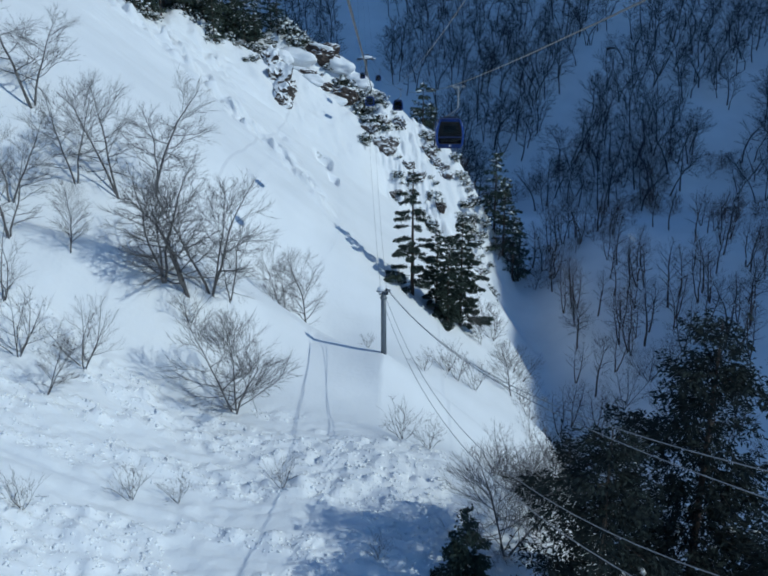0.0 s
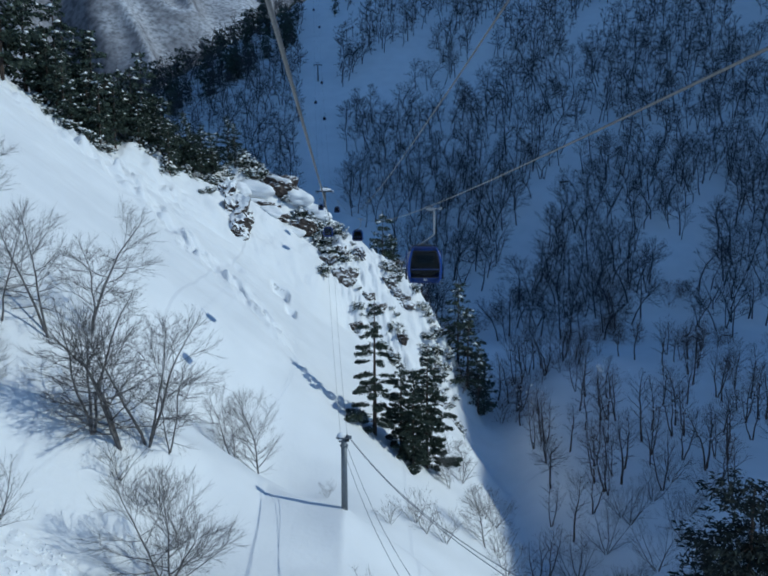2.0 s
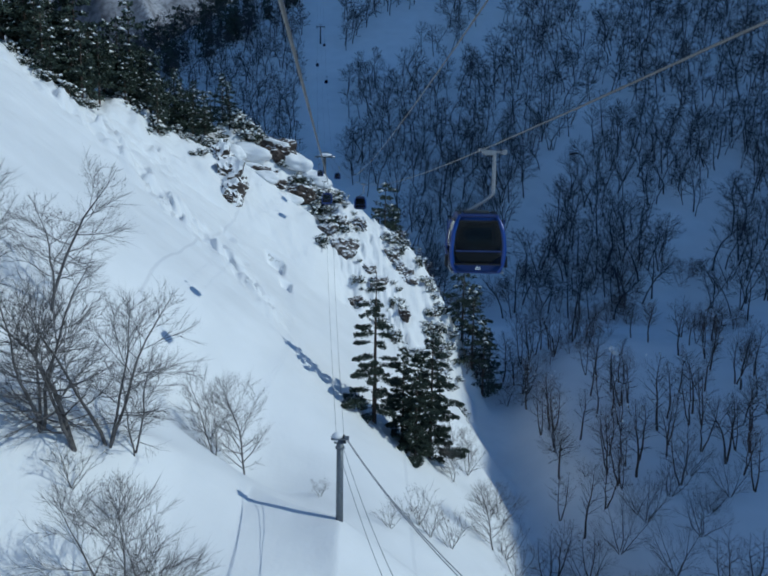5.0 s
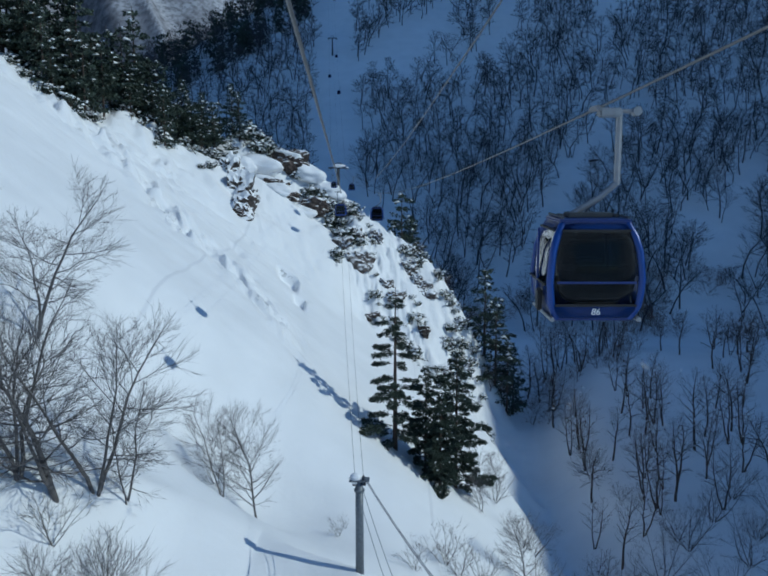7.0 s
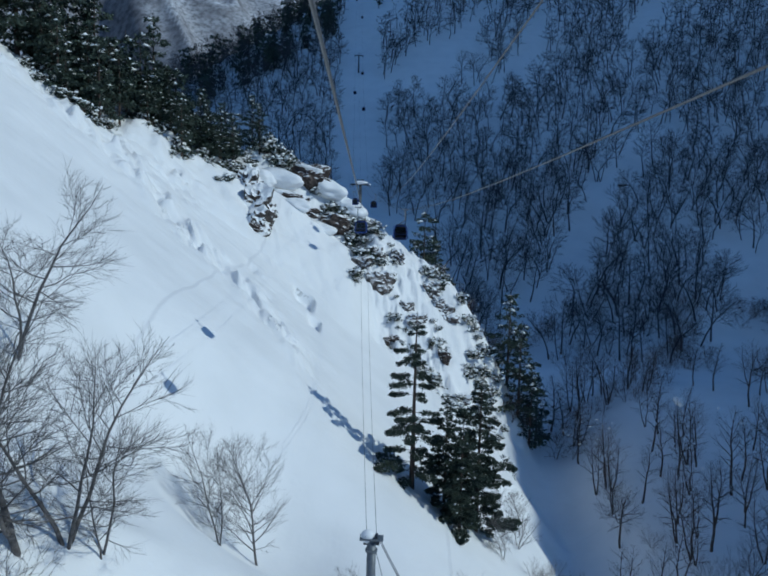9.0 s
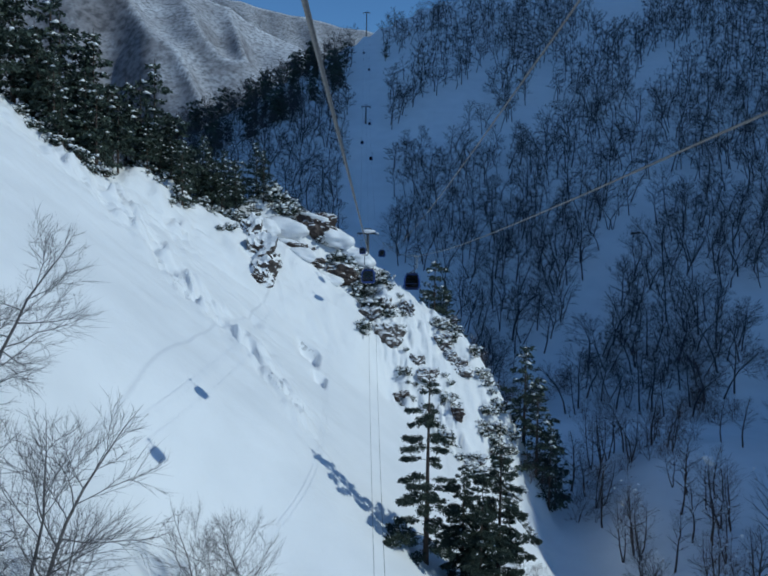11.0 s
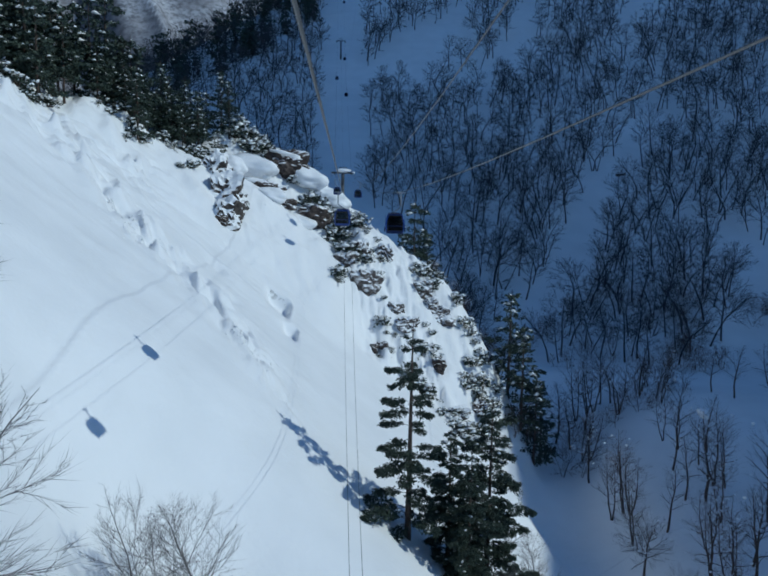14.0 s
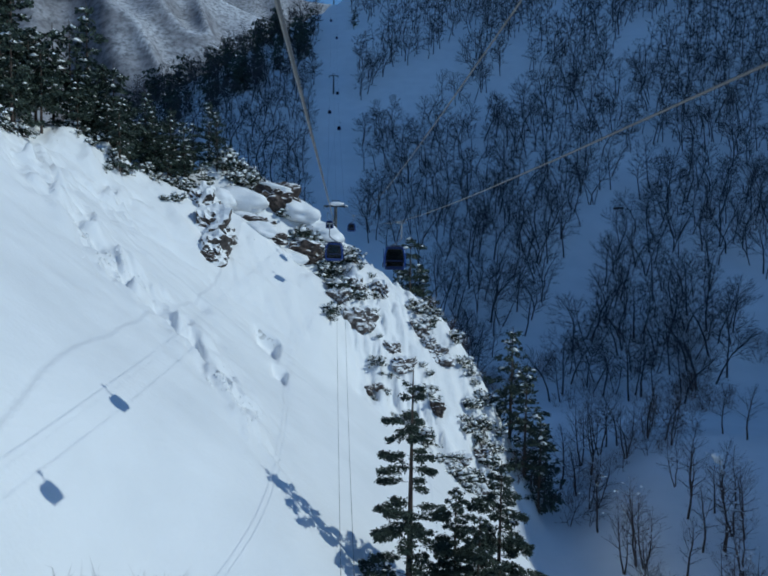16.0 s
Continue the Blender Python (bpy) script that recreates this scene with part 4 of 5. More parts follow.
part("broken_limb", rod(bmesh.new(), (1.2, 0, 0.3), (2.0, -0.6, 1.3), 0.16, 0.06, 6), DARK_BARK, log_x)
snow_tree["label"] = "leafless tree carrying a big clot of snow in its top"
for i, (dx, dz, r) in enumerate(((0.3, 12.6, 1.15), (-0.7, 13.3, 0.8), (0.9, 9.8, 0.6))):
    clot = bmesh.new()
    bmesh.ops.create_icosphere(clot, subdivisions=3, radius=r / 0.75)
    for v in clot.verts:
        v.co *= 1 + 0.5 * noise.noise(v.co * 0.9 + Vector((i, 0, 0)))
    bmesh.ops.translate(clot, verts=clot.verts, vec=(dx / 0.75, 0, dz / 0.75))
    part("snow_clot", clot, FRESH_SNOW, snow_tree, "rounded clot of snow", True)

# dark undergrowth along the foot of the hillside
low_wood = [wood_variant(160 + k, 0.034, height=10, stems=3, spread=0.35, clear=0.2, wide=0.8, laterals=8, subs=4, twigs=3, thick=0.9, wild=0.16) for k in range(6)]
under = []
while len(under) < 150:
    x, y = rng.uniform(28, 150), rng.uniform(262, 400)
    if vnoise(x / 26, y / 18, 98) < 0.52 or (abs(x - 92) < 16 and y < 290) or abs(x - swath(y)) < 30:
        continue
    under.append((int(rng.integers(len(low_wood))), x, y, ground_at(x, y) - 0.3, rng.uniform(0.5, 1.3), rng.uniform(0, 6.28)))
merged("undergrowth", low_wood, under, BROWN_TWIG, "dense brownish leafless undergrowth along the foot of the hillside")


# ---- ropeway ----
def rope_x(y):
    return -1.07 - 0.0400 * y - 0.00009256 * y * y if y < 306 else -21.98 - 0.0745 * (y - 306)


def rope_z(y):
    if y < 306:
        return 82.2 - 0.10043 * y + 0.0002623 * y * y
    if y < 651:
        return 76 + 0.2783 * (y - 306) + 0.0001 * (y - 306) * (y - 651)
    return 172 + 0.583 * (y - 651) + 0.0001 * (y - 651) * (y - 879)


GAUGE = 5.0


def rope(name, pts, r, label, mat=ROPE, category="cable"):
    v, f = tubes([(np.array(pts), np.full(len(pts), r), 6)])
    ob = mesh_object(name, v, f, mat)
    return tagged(ob, label, category, "ropes of the lift" if mat is ROPE else "")


ys = np.concatenate([np.arange(-40, 306, 8.0), np.linspace(306, 879, 42)])
rope("haul_rope", [(rope_x(y), y, rope_z(y)) for y in ys], 0.027, "grey steel haul rope of the gondola lift")
rope("haul_rope", [(rope_x(y) + GAUGE, y, rope_z(y)) for y in ys], 0.021, "grey steel haul rope of the gondola lift")
rope("signal_cable", [(rope_x(y) + GAUGE * 0.52, y, rope_z(y) + 0.9) for y in ys], 0.014, "thin signal cable strung between the lift towers")


def lift_tower(x, y, top, label, size=1.0, snow=True, base=None):
    z0 = ground_at(x, y) - 0.5
    t = thing("lift_tower", (x, y, z0), label, "lift tower", "towers of the gondola lift")
    h = top - z0
    part("mast", rod(bmesh.new(), (0, 0, 0), (0, 0, h), 0.62 * size, 0.45 * size, 16), DARK_STEEL, t, smooth=True)
    part("crossarm", box(bmesh.new(), (0, 0, h + 0.1), (GAUGE + 1.6, 0.7, 0.5), 0.05), DARK_STEEL, t)
    for s in (-1, 1):
        beam = box(bmesh.new(), (s * GAUGE / 2, 0, h - 0.35), (0.22, 4.6, 0.28), 0.03)
        sh = part("sheave_beam", beam, STEEL, t)
        for k in range(6):
            part("sheave", rod(bmesh.new(), (s * GAUGE / 2 - 0.09, -2.0 + 0.8 * k, h - 0.12), (s * GAUGE / 2 + 0.09, -2.0 + 0.8 * k, h - 0.12), 0.26, None, 12), DARK_STEEL, sh)
        part("catwalk", box(bmesh.new(), (s * (GAUGE / 2 + 0.6), 0, h - 0.75), (0.6, 4.8, 0.06)), STEEL, t)
        rail = bmesh.new()
        for yy in (-2.3, 0, 2.3):
            rod(rail, (s * (GAUGE / 2 + 0.88), yy, h - 0.75), (s * (GAUGE / 2 + 0.88), yy, h + 0.3), 0.025, None, 5)
        rod(rail, (s * (GAUGE / 2 + 0.88), -2.35, h + 0.3), (s * (GAUGE / 2 + 0.88), 2.35, h + 0.3), 0.025, None, 5)
        part("railing", rail, STEEL, t)
    frame_bm = bmesh.new()
    for s in (-1, 1):
        rod(frame_bm, (s * 1.1, 0, h), (s * 0.9, 0, h + 1.7), 0.09, None, 6)
    rod(frame_bm, (-1.1, 0, h + 1.7), (1.1, 0, h + 1.7), 0.09, None, 6)
    part("lifting_frame", frame_bm, DARK_STEEL, t)
    ladder = bmesh.new()
    for s in (-0.2, 0.2):
        rod(ladder, (s, -0.75 * size, 1), (s, -0.62 * size, h), 0.025, None, 4)
    for k in range(int(h / 0.4) - 3):
        rod(ladder, (-0.2, -0.73 * size, 1.3 + 0.4 * k), (0.2, -0.73 * size, 1.3 + 0.4 * k), 0.018, None, 4)
    part("ladder", ladder, STEEL, t)
    if snow:
        cap = bmesh.new()
        bmesh.ops.create_icosphere(cap, subdivisions=3, radius=1.0, matrix=Matrix.Translation((0.1, 0, h + 0.75)) @ Matrix.Diagonal((2.3, 1.0, 0.6, 1)))
        for v in cap.verts:
            v.co += Vector((1, 1, 0.5)) * 0.25 * noise.noise(v.co * 0.9)
        part("snow_cap", cap, FRESH_SNOW, t, "rounded cap of snow", True)
        cap = bmesh.new()
        bmesh.ops.create_icosphere(cap, subdivisions=2, radius=1.0, matrix=Matrix.Translation((GAUGE / 2 + 0.5, 0, h + 0.2)) @ Matrix.Diagonal((0.55, 0.6, 0.28, 1)))
        part("snow_cap", cap, FRESH_SNOW, t, "rounded cap of snow", True)
    return t


lift_tower(rope_x(306) + GAUGE / 2, 306, 76.0, "dark steel lift tower with snow-capped crossarm on the crest")
lift_tower(rope_x(651) + GAUGE / 2, 651, 172.0, "dark T-shaped steel lift tower in the cleared lane", snow=False)
lift_tower(rope_x(877) + GAUGE / 2, 877, 304.0, "dark steel lift tower on the skyline", snow=False)

# ---- gondola cabins ----
BLUE = plain("blue_cabin_paint", (0.012, 0.048, 0.23), 0.3, 0.1, 1.5, 0.12, 0.0)
NAVY = plain("navy_trim", (0.012, 0.03, 0.16), 0.35, 0.0, 2.0, 0.15, 0.0)
WHITE_PAINT = plain("white_lettering", (0.75, 0.77, 0.8), 0.5, 0, 5.0, 0.05, 0.0)
RUBBER = plain("black_rubber", (0.015, 0.016, 0.018), 0.7, 0, 5.0, 0.2, 0.0)
SEAT = plain("grey_seat_plastic", (0.10, 0.11, 0.13), 0.6, 0, 4.0, 0.2, 0.0)
glass, gn, gl, gb = material("tinted_window", 0.05)
gb.inputs["Base Color"].default_value = (0.018, 0.026, 0.034, 1)
gb.inputs["Transmission Weight"].default_value = 0.45
gb.inputs["IOR"].default_value = 1.3


def shell_ring(z):
    """Half width and half length of the cabin at height z, bulging in the middle."""
    table_z = (0.0, 0.25, 0.85, 1.5, 1.95, 2.12)
    return np.interp(z, table_z, (0.82, 0.98, 1.05, 0.99, 0.86, 0.74)), np.interp(z, table_z, (0.80, 0.95, 1.02, 0.97, 0.86, 0.72))


def band(z0, z1, out=0.0, steps=3, u0=-1.0, u1=1.0, side=0):
    """A curved panel of one side of the shell between two heights: side 0 front, 1 right, 2 back, 3 left."""
    bm = bmesh.new()
    rows = []
    for k in range(steps + 1):
        z = z0 + (z1 - z0) * k / steps
        hw, hl = shell_ring(z)
        hw, hl = hw + out, hl + out
        row = []
        for u in np.linspace(u0, u1, 5):
            if side in (0, 2):
                s = -1 if side == 0 else 1
                row.append(bm.verts.new((u * (hw - 0.12) * -s, s * (hl + 0.03 * (1 - u * u)), z)))
            else:
                s = 1 if side == 1 else -1
                row.append(bm.verts.new((s * (hw + 0.03 * (1 - u * u)), u * (hl - 0.12) * s, z)))
        rows.append(row)
    for a, b in zip(rows, rows[1:]):
        for i in range(4):
            bm.faces.new((a[i], a[i + 1], b[i + 1], b[i]))
    bmesh.ops.solidify(bm, geom=bm.faces[:], thickness=0.03)
    return bm


def pillar(sx, sy):
    zs = np.linspace(0.05, 2.1, 8)
    pts = []
    for z in zs:
        hw, hl = shell_ring(z)
        pts.append((sx * (hw - 0.06), sy * (hl - 0.06), z))
    v, f = tubes([(np.array(pts), np.full(8, 0.085), 8)])
    return v, f


def build_cabin(at, lettered):
    c = thing("gondola_cabin", at, "blue gondola cabin with dark windows hanging from its rope", "gondola cabin", "cabins of the gondola lift")
    for side in range(4):
        sill = 0.36 if side in (0, 2) else 0.8
        part("lower_panel", band(0.06, sill, 0.0, 4, side=side), BLUE, c, smooth=True)
        part("upper_panel", band(1.96, 2.1, 0.0, 2, side=side), BLUE, c, smooth=True)
        w = part("window", band(sill, 1.96, -0.02, 5, side=side), glass, c, "dark tinted window pane", smooth=True)
        for z in (sill, 1.96):
            seal = bmesh.new()
            hw, hl = shell_ring(z)
            if side in (0, 2):
                box(seal, (0, (-1 if side == 0 else 1) * (hl + 0.03), z), (2 * hw - 0.25, 0.05, 0.045))
            else:
                box(seal, ((1 if side == 1 else -1) * (hw + 0.03), 0, z), (0.05, 2 * hl - 0.25, 0.045))
            part("window_seal", seal, RUBBER, w)
    for sx in (-1, 1):
        for sy in (-1, 1):
            v, f = pillar(sx, sy)
            mesh_object("corner_pillar", v, f, BLUE, c)
        door = bmesh.new()
        hw, hl = shell_ring(1.0)
        box(door, (sx * (hw + 0.04), 0, 1.05), (0.05, 0.07, 1.85), 0.015)
        part("door_post", door, BLUE, c)
        bm = bmesh.new()
        rod(bm, (sx * 0.93, -1.05, 0.06), (sx * 0.93, 1.05, 0.06), 0.05, None, 8)
        part("bumper_rail", bm, STEEL, c)
        seat = box(bmesh.new(), (0, sx * 0.62, 0.5), (1.6, 0.42, 0.09), 0.03)
        seat_ob = part("seat", seat, SEAT, c)
        part("backrest", box(bmesh.new(), (0, sx * 0.83, 0.85), (1.6, 0.07, 0.55), 0.03), SEAT, seat_ob)
        hand = bmesh.new()
        rod(hand, (-0.75, sx * 0.86, 1.2), (0.75, sx * 0.86, 1.2), 0.02, None, 6)
        rod(hand, (-0.75, sx * 0.8, 1.75), (0.75, sx * 0.8, 1.75), 0.02, None, 6)
        part("window_bar", hand, STEEL, c)
        part("mid_rail", box(bmesh.new(), (0, sx * 1.03, 0.86), (1.7, 0.03, 0.05), 0.01), NAVY, c)
    part("floor_pan", box(bmesh.new(), (0, 0, 0.05), (1.66, 1.62, 0.12), 0.04), NAVY, c)
    part("roof", box(bmesh.new(), (0, 0, 2.14), (1.62, 1.58, 0.1), 0.045), NAVY, c)
    rack = bmesh.new()
    box(rack, (0, 0, 2.24), (1.0, 0.5, 0.12), 0.03)
    for sx in (-1, 1):
        rod(rack, (sx * 0.7, -0.75, 2.23), (sx * 0.7, 0.75, 2.23), 0.03, None, 6)
        box(rack, (sx * 0.62, 0, 2.22), (0.12, 0.3, 0.1), 0.02)
    part("roof_rack", rack, DARK_STEEL, c)
    hanger = bmesh.new()
    rod(hanger, (-0.35, 0, 2.25), (0.25, 0, 2.62), 0.075, None, 8)
    rod(hanger, (0.25, 0, 2.62), (0.62, 0, 2.95), 0.075, None, 8)
    rod(hanger, (0.62, 0, 2.92), (0.62, 0, 4.44), 0.075, None, 8)
    rod(hanger, (-0.35, 0, 2.25), (-0.35, 0, 2.3), 0.12, None, 8)
    part("hanger_arm", hanger, STEEL, c)
    grip = bmesh.new()
    box(grip, (0.4, 0, 4.47), (0.5, 0.36, 0.2), 0.04)
    box(grip, (0.1, 0, 4.56), (0.16, 0.7, 0.12), 0.03)
    rod(grip, (0.62, -0.0, 4.50), (1.0, 0, 4.50), 0.05, None, 8)
    rod(grip, (0.98, -0.12, 4.50), (0.98, 0.12, 4.50), 0.1, None, 10)
    part("grip", grip, STEEL, c)
    for sx in (-1, 1):
        rackb = box(bmesh.new(), (sx * 1.12, -0.45, 0.42), (0.10, 0.34, 0.5), 0.04)
        part("ski_rack", rackb, RUBBER, c)
    if lettered:
        cu = bpy.data.curves.new("number_text", "FONT")
        cu.body, cu.size, cu.align_x, cu.extrude, cu.shear = "86", 0.2, "CENTER", 0.004, 0.2
        cu.materials.append(WHITE_PAINT)
        tx = new("number", cu)
        tx.parent = c
        hl = float(shell_ring(0.3)[1])
        tx.matrix_basis = pose(0, -hl - 0.05, 0.16, 84, 0, 0)
    return c


CABIN = 0.82
HANG = 4.56 * CABIN


def hang_at(y, side, size=1.0):
    """Where a cabin hangs on the up side (0) or the down side (1) of the lift."""
    m = Matrix.Translation((rope_x(y) + GAUGE * side + (-0.1 if side else 0.1), y, rope_z(y) - HANG))
    return m @ (Matrix.Identity(4) if side else Matrix.Rotation(math.pi, 4, "Z")) @ Matrix.Scale(size, 4)


build_cabin((0, 0, 0), True).matrix_basis = hang_at(49.6, 1, CABIN)
plain_cabin = build_cabin((0, 0, 0), False)
plain_cabin.matrix_basis = hang_at(142, 1, CABIN)
for y, side in [(257, 1), (470, 1), (592, 1), (735, 1), (158, 0), (268, 0), (520, 0), (775, 0)]:
    copy_thing(plain_cabin, hang_at(y, side))

# ---- pylon of the small cableway ----
CABLE = plain("grey_cable_sheath", (0.22, 0.23, 0.25), 0.6, 0.2, 12.0, 0.2, 0.0)
px, py = -5.0, 108.5
pz = ground_at(px, py)
pyl = thing("cable_pylon", (px, py, pz - 0.4), "dark grey steel pylon with a flat cap plate standing in snow", "pylon")
PH = 10.0
part("mast", rod(bmesh.new(), (0, 0, 0), (0, 0, PH), 0.42, 0.38, 20), PYLON_GREY, pyl, smooth=True)
part("cap_plate", box(bmesh.new(), (0, 0, PH + 0.03), (2.0, 1.1, 0.12), 0.02), PYLON_GREY, pyl)
part("collar", rod(bmesh.new(), (0, 0, PH - 1.15), (0, 0, PH - 0.95), 0.52, None, 20), PYLON_GREY, pyl)
for s in (-1, 1):
    part("bracket", box(bmesh.new(), (s * 0.5, 0, PH - 0.35), (0.35, 0.16, 0.5), 0.03), DARK_STEEL, pyl)
    part("cable_shoe", rod(bmesh.new(), (s * 0.42, -0.35, PH + 0.22), (s * 0.42, 0.35, PH + 0.22), 0.12, None, 10), DARK_STEEL, pyl)
capb = bmesh.new()
bmesh.ops.create_icosphere(capb, subdivisions=3, radius=1.0, matrix=Matrix.Translation((-0.35, 0.1, PH + 0.1)) @ Matrix.Diagonal((0.62, 0.5, 0.6, 1)))
part("snow_cap", capb, FRESH_SNOW, pyl, "rounded cap of snow", True)
top_z = pz - 0.4 + PH + 0.3


def hung(a, b, sag, n_=28, past=1.0):
    """A sagging cable from a to b; past: how far it runs on beyond b."""
    a, b = np.array(a, float), np.array(b, float)
    u = np.linspace(0, past, n_)[:, None]
    p = a + (b - a) * u
    p[:, 2] -= sag * 4 * (u * (1 - u))[:, 0]
    return p


for dx, ex in ((-0.42, -17.5), (0.42, -15.5)):
    rope("pylon_cable", hung((px + dx, py, top_z), (ex, 283, 60.5), 5.0), 0.022, "dark cable running from the pylon to the crag", DARK_STEEL)
for dx, z, bx, by, bz, sag, r in ((0.42, 0, 14.85, 30, 61.44, 3.0, 0.036), (0.5, 0.1, 15.16, 31, 62.2, 3.5, 0.036), (0.4, -1.5, 10.09, 36, 55.46, 5.25, 0.03), (0.1, -2.5, 7.96, 38, 54.05, 4.25, 0.03)):
    rope("pylon_cable", hung((px + dx, py, top_z + z), (bx, by, bz), sag, past=1.4), r, "grey sagging cable running up from the pylon", CABLE)


# ---- crag rocks ----
def crag_rock(x, y, size, lift, seed, label, mat=None, cap=None):
    """A broken block with bedding ledges; cap: a thick cushion of snow on its top."""
    bm = bmesh.new()
    bmesh.ops.create_icosphere(bm, subdivisions=4, radius=1.0)
    shift = Vector((seed * 3.1, seed * 1.7, 0))
    for v in bm.verts:
        c = v.co.copy()
        k = 1 + 0.50 * noise.noise(c * 1.1 + shift) + 0.28 * noise.noise(c * 2.7 + shift) + 0.14 * noise.noise(c * 7 + shift)
        bed = c.z * 1.5 + 1.4 * noise.noise(c * 1.5 + shift)
        k *= 1 + 0.14 * (0.5 - (bed - math.floor(bed)))
        big = max(abs(c.x), abs(c.y), abs(c.z))
        v.co = Vector((c.x * size[0], c.y * size[1], c.z * size[2])) * k * (0.6 + 0.4 / big)
    e = thing("crag", (x, y, ground_at(x, y) + lift), label, "rock", "rocks of the crest")
    part("rock", bm, mat or ROCK, e, smooth=False)
    if cap:
        top = bmesh.new()
        bmesh.ops.create_icosphere(top, subdivisions=3, radius=1.0)
        for v in top.verts:
            c = v.co.copy()
            k = 1 + 0.45 * noise.noise(c * 1.3 + shift * 2)
            v.co = Vector((c.x * size[0] * 0.86 * k + cap[0], c.y * size[1] * 0.9 * k, c.z * cap[1] * k + size[2] * 0.85 - 0.2 * c.x * size[0]))
        part("snow_cap", top, FRESH_SNOW, e, "thick rounded cushion of snow", True)
    return e


def cushion(x, y, size, lift, seed, label):
    """A thick smooth pillow of snow, undercut along its foot."""
    bm = bmesh.new()
    bmesh.ops.create_icosphere(bm, subdivisions=4, radius=1.0)
    shift = Vector((seed * 2.3, seed * 1.1, 4.0))
    for v in bm.verts:
        c = v.co.copy()
        k = 1 + 0.30 * noise.noise(c * 1.2 + shift) + 0.12 * noise.noise(c * 2.9 + shift)
        v.co = Vector((c.x * size[0] * k, c.y * size[1] * k, c.z * size[2] * k - 0.22 * c.x * size[0]))
    e = thing("snow_cushion", (x, y, ground_at(x, y) + lift), label, "snow", "pillows of snow on the crest")
    part("pillow", bm, FRESH_SNOW, e, smooth=True)
    return e


for x, y, size, lift, k, cap in [
    (-34.0, 285.5, (5.2, 3.0, 3.6), 1.2, 2, (0.6, 1.0)), (-38.2, 276.0, (5.0, 2.2, 1.9), 0.6, 5, (-0.4, 0.9)),
    (-32.5, 274.5, (3.2, 1.8, 1.5), 0.4, 6, None), (-25.5, 281.5, (4.2, 3.0, 2.9), 0.4, 4, (0.8, 0.9)), 
    (-43.0, 247.5, (1.6, 1.2, 1.1), 0.1, 25, None), (-40.6, 250.5, (1.4, 1.1, 1.0), 0.2, 26, None),
    (-8.4, 257.5, (1.3, 1.1, 1.0), 0.2, 13, None), (-6.0, 258, (1.2, 1.0, 0.9), 0.2, 14, None), (8, 262, (1.8, 1.5, 2.0), 0.0, 16, None), (19, 262, (2.0, 1.8, 2.0), 0.0, 17, None), (-12, 274, (1.8, 1.5, 1.4), 0.1, 8, None),
]:
    crag_rock(x, y, size, lift, k, "reddish-brown broken rock with snow lying on its ledges", None, cap)
crag_rock(-44.6, 260.0, (4.6, 4.6, 5.2), 0.2, 31, "steep bluff plastered with snow below the crest", PLASTER)
crag_rock(-42.0, 251.5, (3.2, 4.0, 3.4), 0.0, 33, "lower bluff plastered with snow below the crest", PLASTER)
crag_rock(-48.5, 268.0, (3.2, 3.6, 4.0), 0.4, 35, "steep bluff plastered with snow below the crest", PLASTER)
rng = np.random.default_rng(21)
for i in range(12):                                                  # broken wall under the crest, half buried
    x = -17 + 3.4 * i + rng.uniform(-1.5, 1.5)
    y = 286 - 0.8 * max(0.0, x - 2) - rng.uniform(1, 26)
    crag_rock(x, y, (rng.uniform(1.6, 3.4), rng.uniform(1.4, 2.6), rng.uniform(1.6, 3.4)), -0.4, 50 + i, "grey rock wall mottled with caked snow", WALL)
for x, y, size, lift, k in [(-41.5, 281.0, (6.6, 3.6, 3.0), 1.5, 1), (-28.5, 287.0, (6.5, 4.0, 3.0), 1.6, 2), (-35.5, 273.0, (4.0, 2.4, 1.8), 0.3, 3), (-29.5, 278.5, (4.8, 2.8, 2.0), 0.0, 4), (-21.5, 287.0, (5.0, 3.4, 2.8), 0.8, 6), (-46.5, 274.0, (4.5, 3.4, 2.6), 0.8, 7)]:
    cushion(x, y, size, lift, k, "thick rounded pillow of snow lying on the crest rocks")


# ---- broken snow ----
rng = np.random.default_rng(9)
xs = rng.uniform(-50, 6, 17000)
yy = rng.uniform(50, 92, 17000)
keep = (vnoise(xs / 9, yy / 3.2, 24) > 0.42) & (yy + 0.10 * xs < 86)
xs, yy = xs[keep], yy[keep]
x2 = rng.uniform(-92, -22, 5200)
y2 = runnel(x2) + rng.normal(0, 3.0, 5200) + rng.normal(0, 1, 5200) * 2
keep = vnoise(x2 / 7, y2 / 3.5, 91) > 0.68
xs, yy = np.concatenate([xs, x2[keep]]), np.concatenate([yy, y2[keep]])
x3 = rng.uniform(-95, -30, 1500)
y3 = rng.uniform(205, 270, 1500)
keep = vnoise(x3 / 10, y3 / 3, 92) > 0.7
xs, yy = np.concatenate([xs, x3[keep]]), np.concatenate([yy, y3[keep]])
size = 0.10 + 0.26 * rng.random(len(xs)) ** 3
v, f = snow_chunks(np.stack([xs, yy, ground(xs, yy) - 0.2 * size], -1), size, 4)
tagged(mesh_object("slid_snow", v, f, FRESH_SNOW, smooth=False), "broken blocks of slid snow strewn over the slope", "snow debris", kind="stuff")


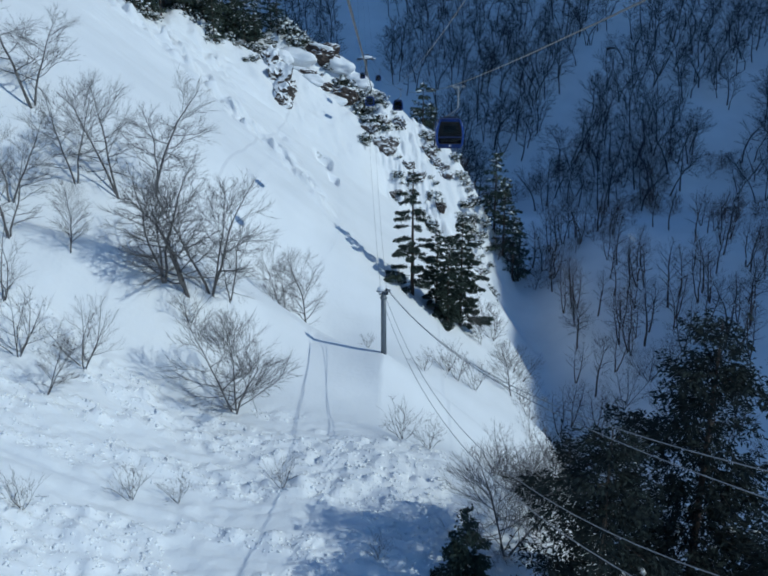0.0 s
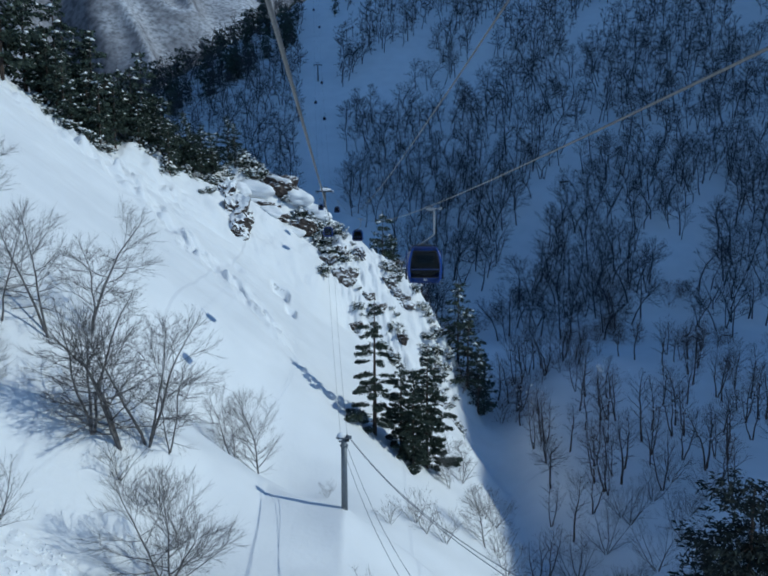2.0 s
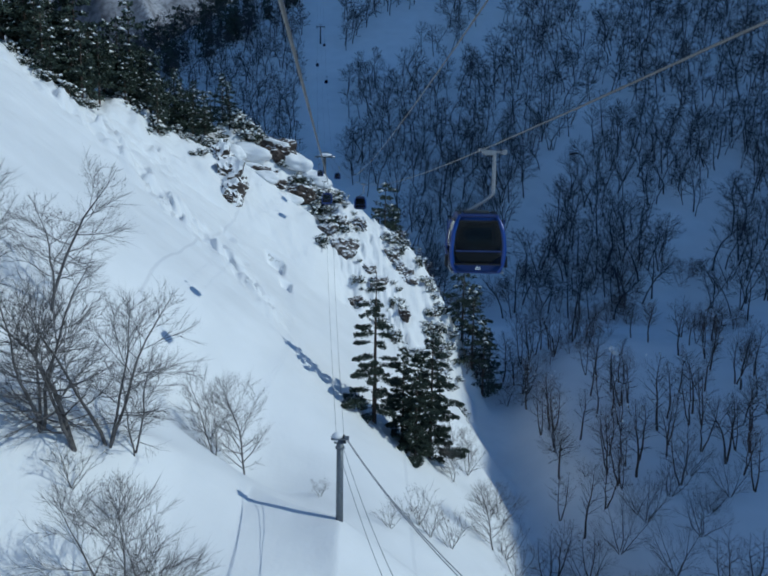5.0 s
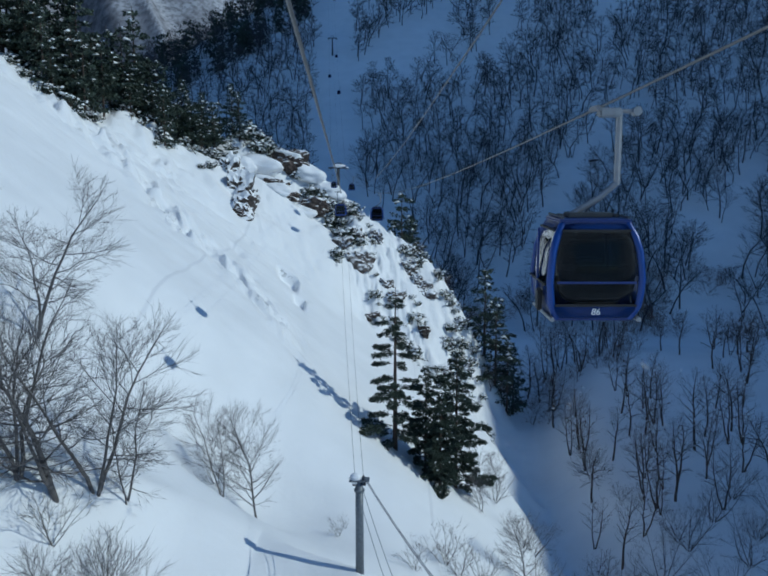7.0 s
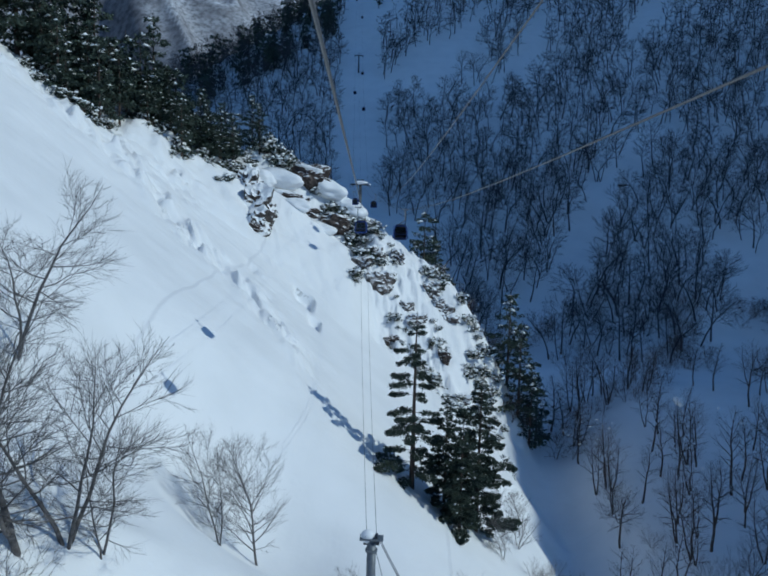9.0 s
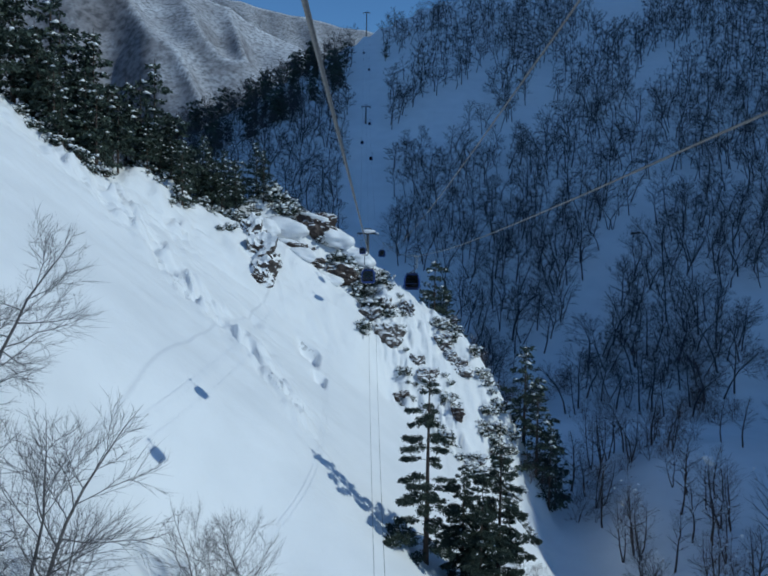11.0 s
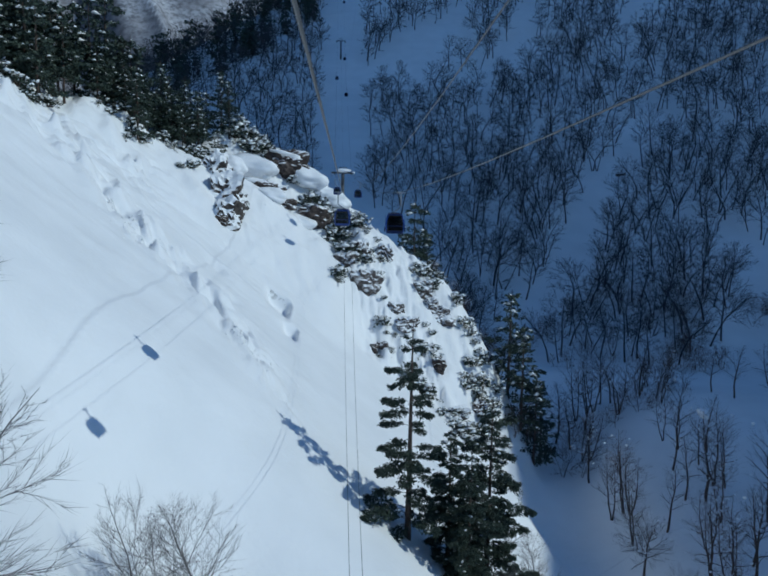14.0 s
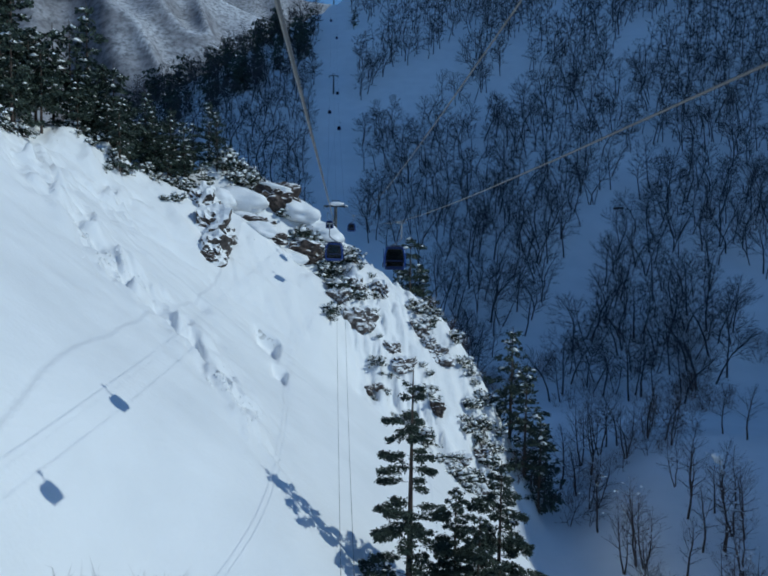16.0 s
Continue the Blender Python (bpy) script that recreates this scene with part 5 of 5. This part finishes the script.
# ---- distant mountains ----
def mountain(name, x0, x1, y0, y1, summit, seed, label):
    """A broad flank with spurs and gullies; summit: heights of its skyline from x0 to x1."""
    u, v = np.linspace(0, 1, 190), np.linspace(0, 1, 130)
    U, V = np.meshgrid(u, v)
    X, Y = x0 + U * (x1 - x0), y0 + V * (y1 - y0)
    top = np.interp(U, np.linspace(0, 1, len(summit)), summit)
    face = np.where(V < 0.7, V / 0.7, (1 - V) / 0.3)
    warp = 160 * fbm(X / 500, Y / 500, 3, seed + 3)
    spur_ = 1 - 2 * np.abs(fbm((X + 0.55 * Y + warp) / 330, (Y - 0.3 * X) / 900, 3, seed))        # sharp-backed spurs
    z = top * face + 300 * (spur_ - 0.78) * np.sin(np.pi * np.clip(face * 0.92, 0, 1)) + 26 * fbm(X / 140, Y / 140, 3, seed + 9) * np.clip(face * 3, 0, 1)
    n_, m_ = len(u), len(v)
    c = (np.arange(m_ - 1)[:, None] * n_ + np.arange(n_ - 1)[None, :]).ravel()
    ob = mesh_object(name, np.stack([X, Y, z - 30], -1).reshape(-1, 3), np.stack([c, c + 1, c + n_ + 1, c + n_], -1), PEAK)
    return tagged(ob, label, "mountain", kind="structure")


PEAK, pn, pl, pb = material("far_wooded_snow", 0.85)
stripe = noise_node(pn, pl, 0.11, 3)
bare_wood = ramp(pn, pl, noise_node(pn, pl, 0.06, 4), [(0.35, (0.07, 0.068, 0.075)), (0.65, (0.2, 0.19, 0.2))])
white = ramp(pn, pl, noise_node(pn, pl, 0.004, 4), [(0.3, (0.42, 0.43, 0.46)), (0.7, (0.72, 0.74, 0.78))])
cover = ramp(pn, pl, stripe, [(0.36, (0.25, 0.25, 0.25)), (0.60, (1, 1, 1))])
both = pn.new("ShaderNodeMath")
both.operation = "MULTIPLY"
pl.new(cover, both.inputs[0])
pl.new(slope_mask(pn, pl, 0.50, 0.90, noise_node(pn, pl, 0.02, 5)), both.inputs[1])
pl.new(mixed(pn, pl, both.outputs[0], bare_wood, white), pb.inputs["Base Color"])
mountain("backdrop", -1900, -250, 1300, 2700, (820, 930, 960, 890, 740, 560), 51, "distant snowy mountain with bare wooded ribs")
mountain("backdrop", -1300, 900, 2700, 4300, (1250, 1200, 1120, 1060, 950, 850, 700), 52, "distant snowy mountain range")
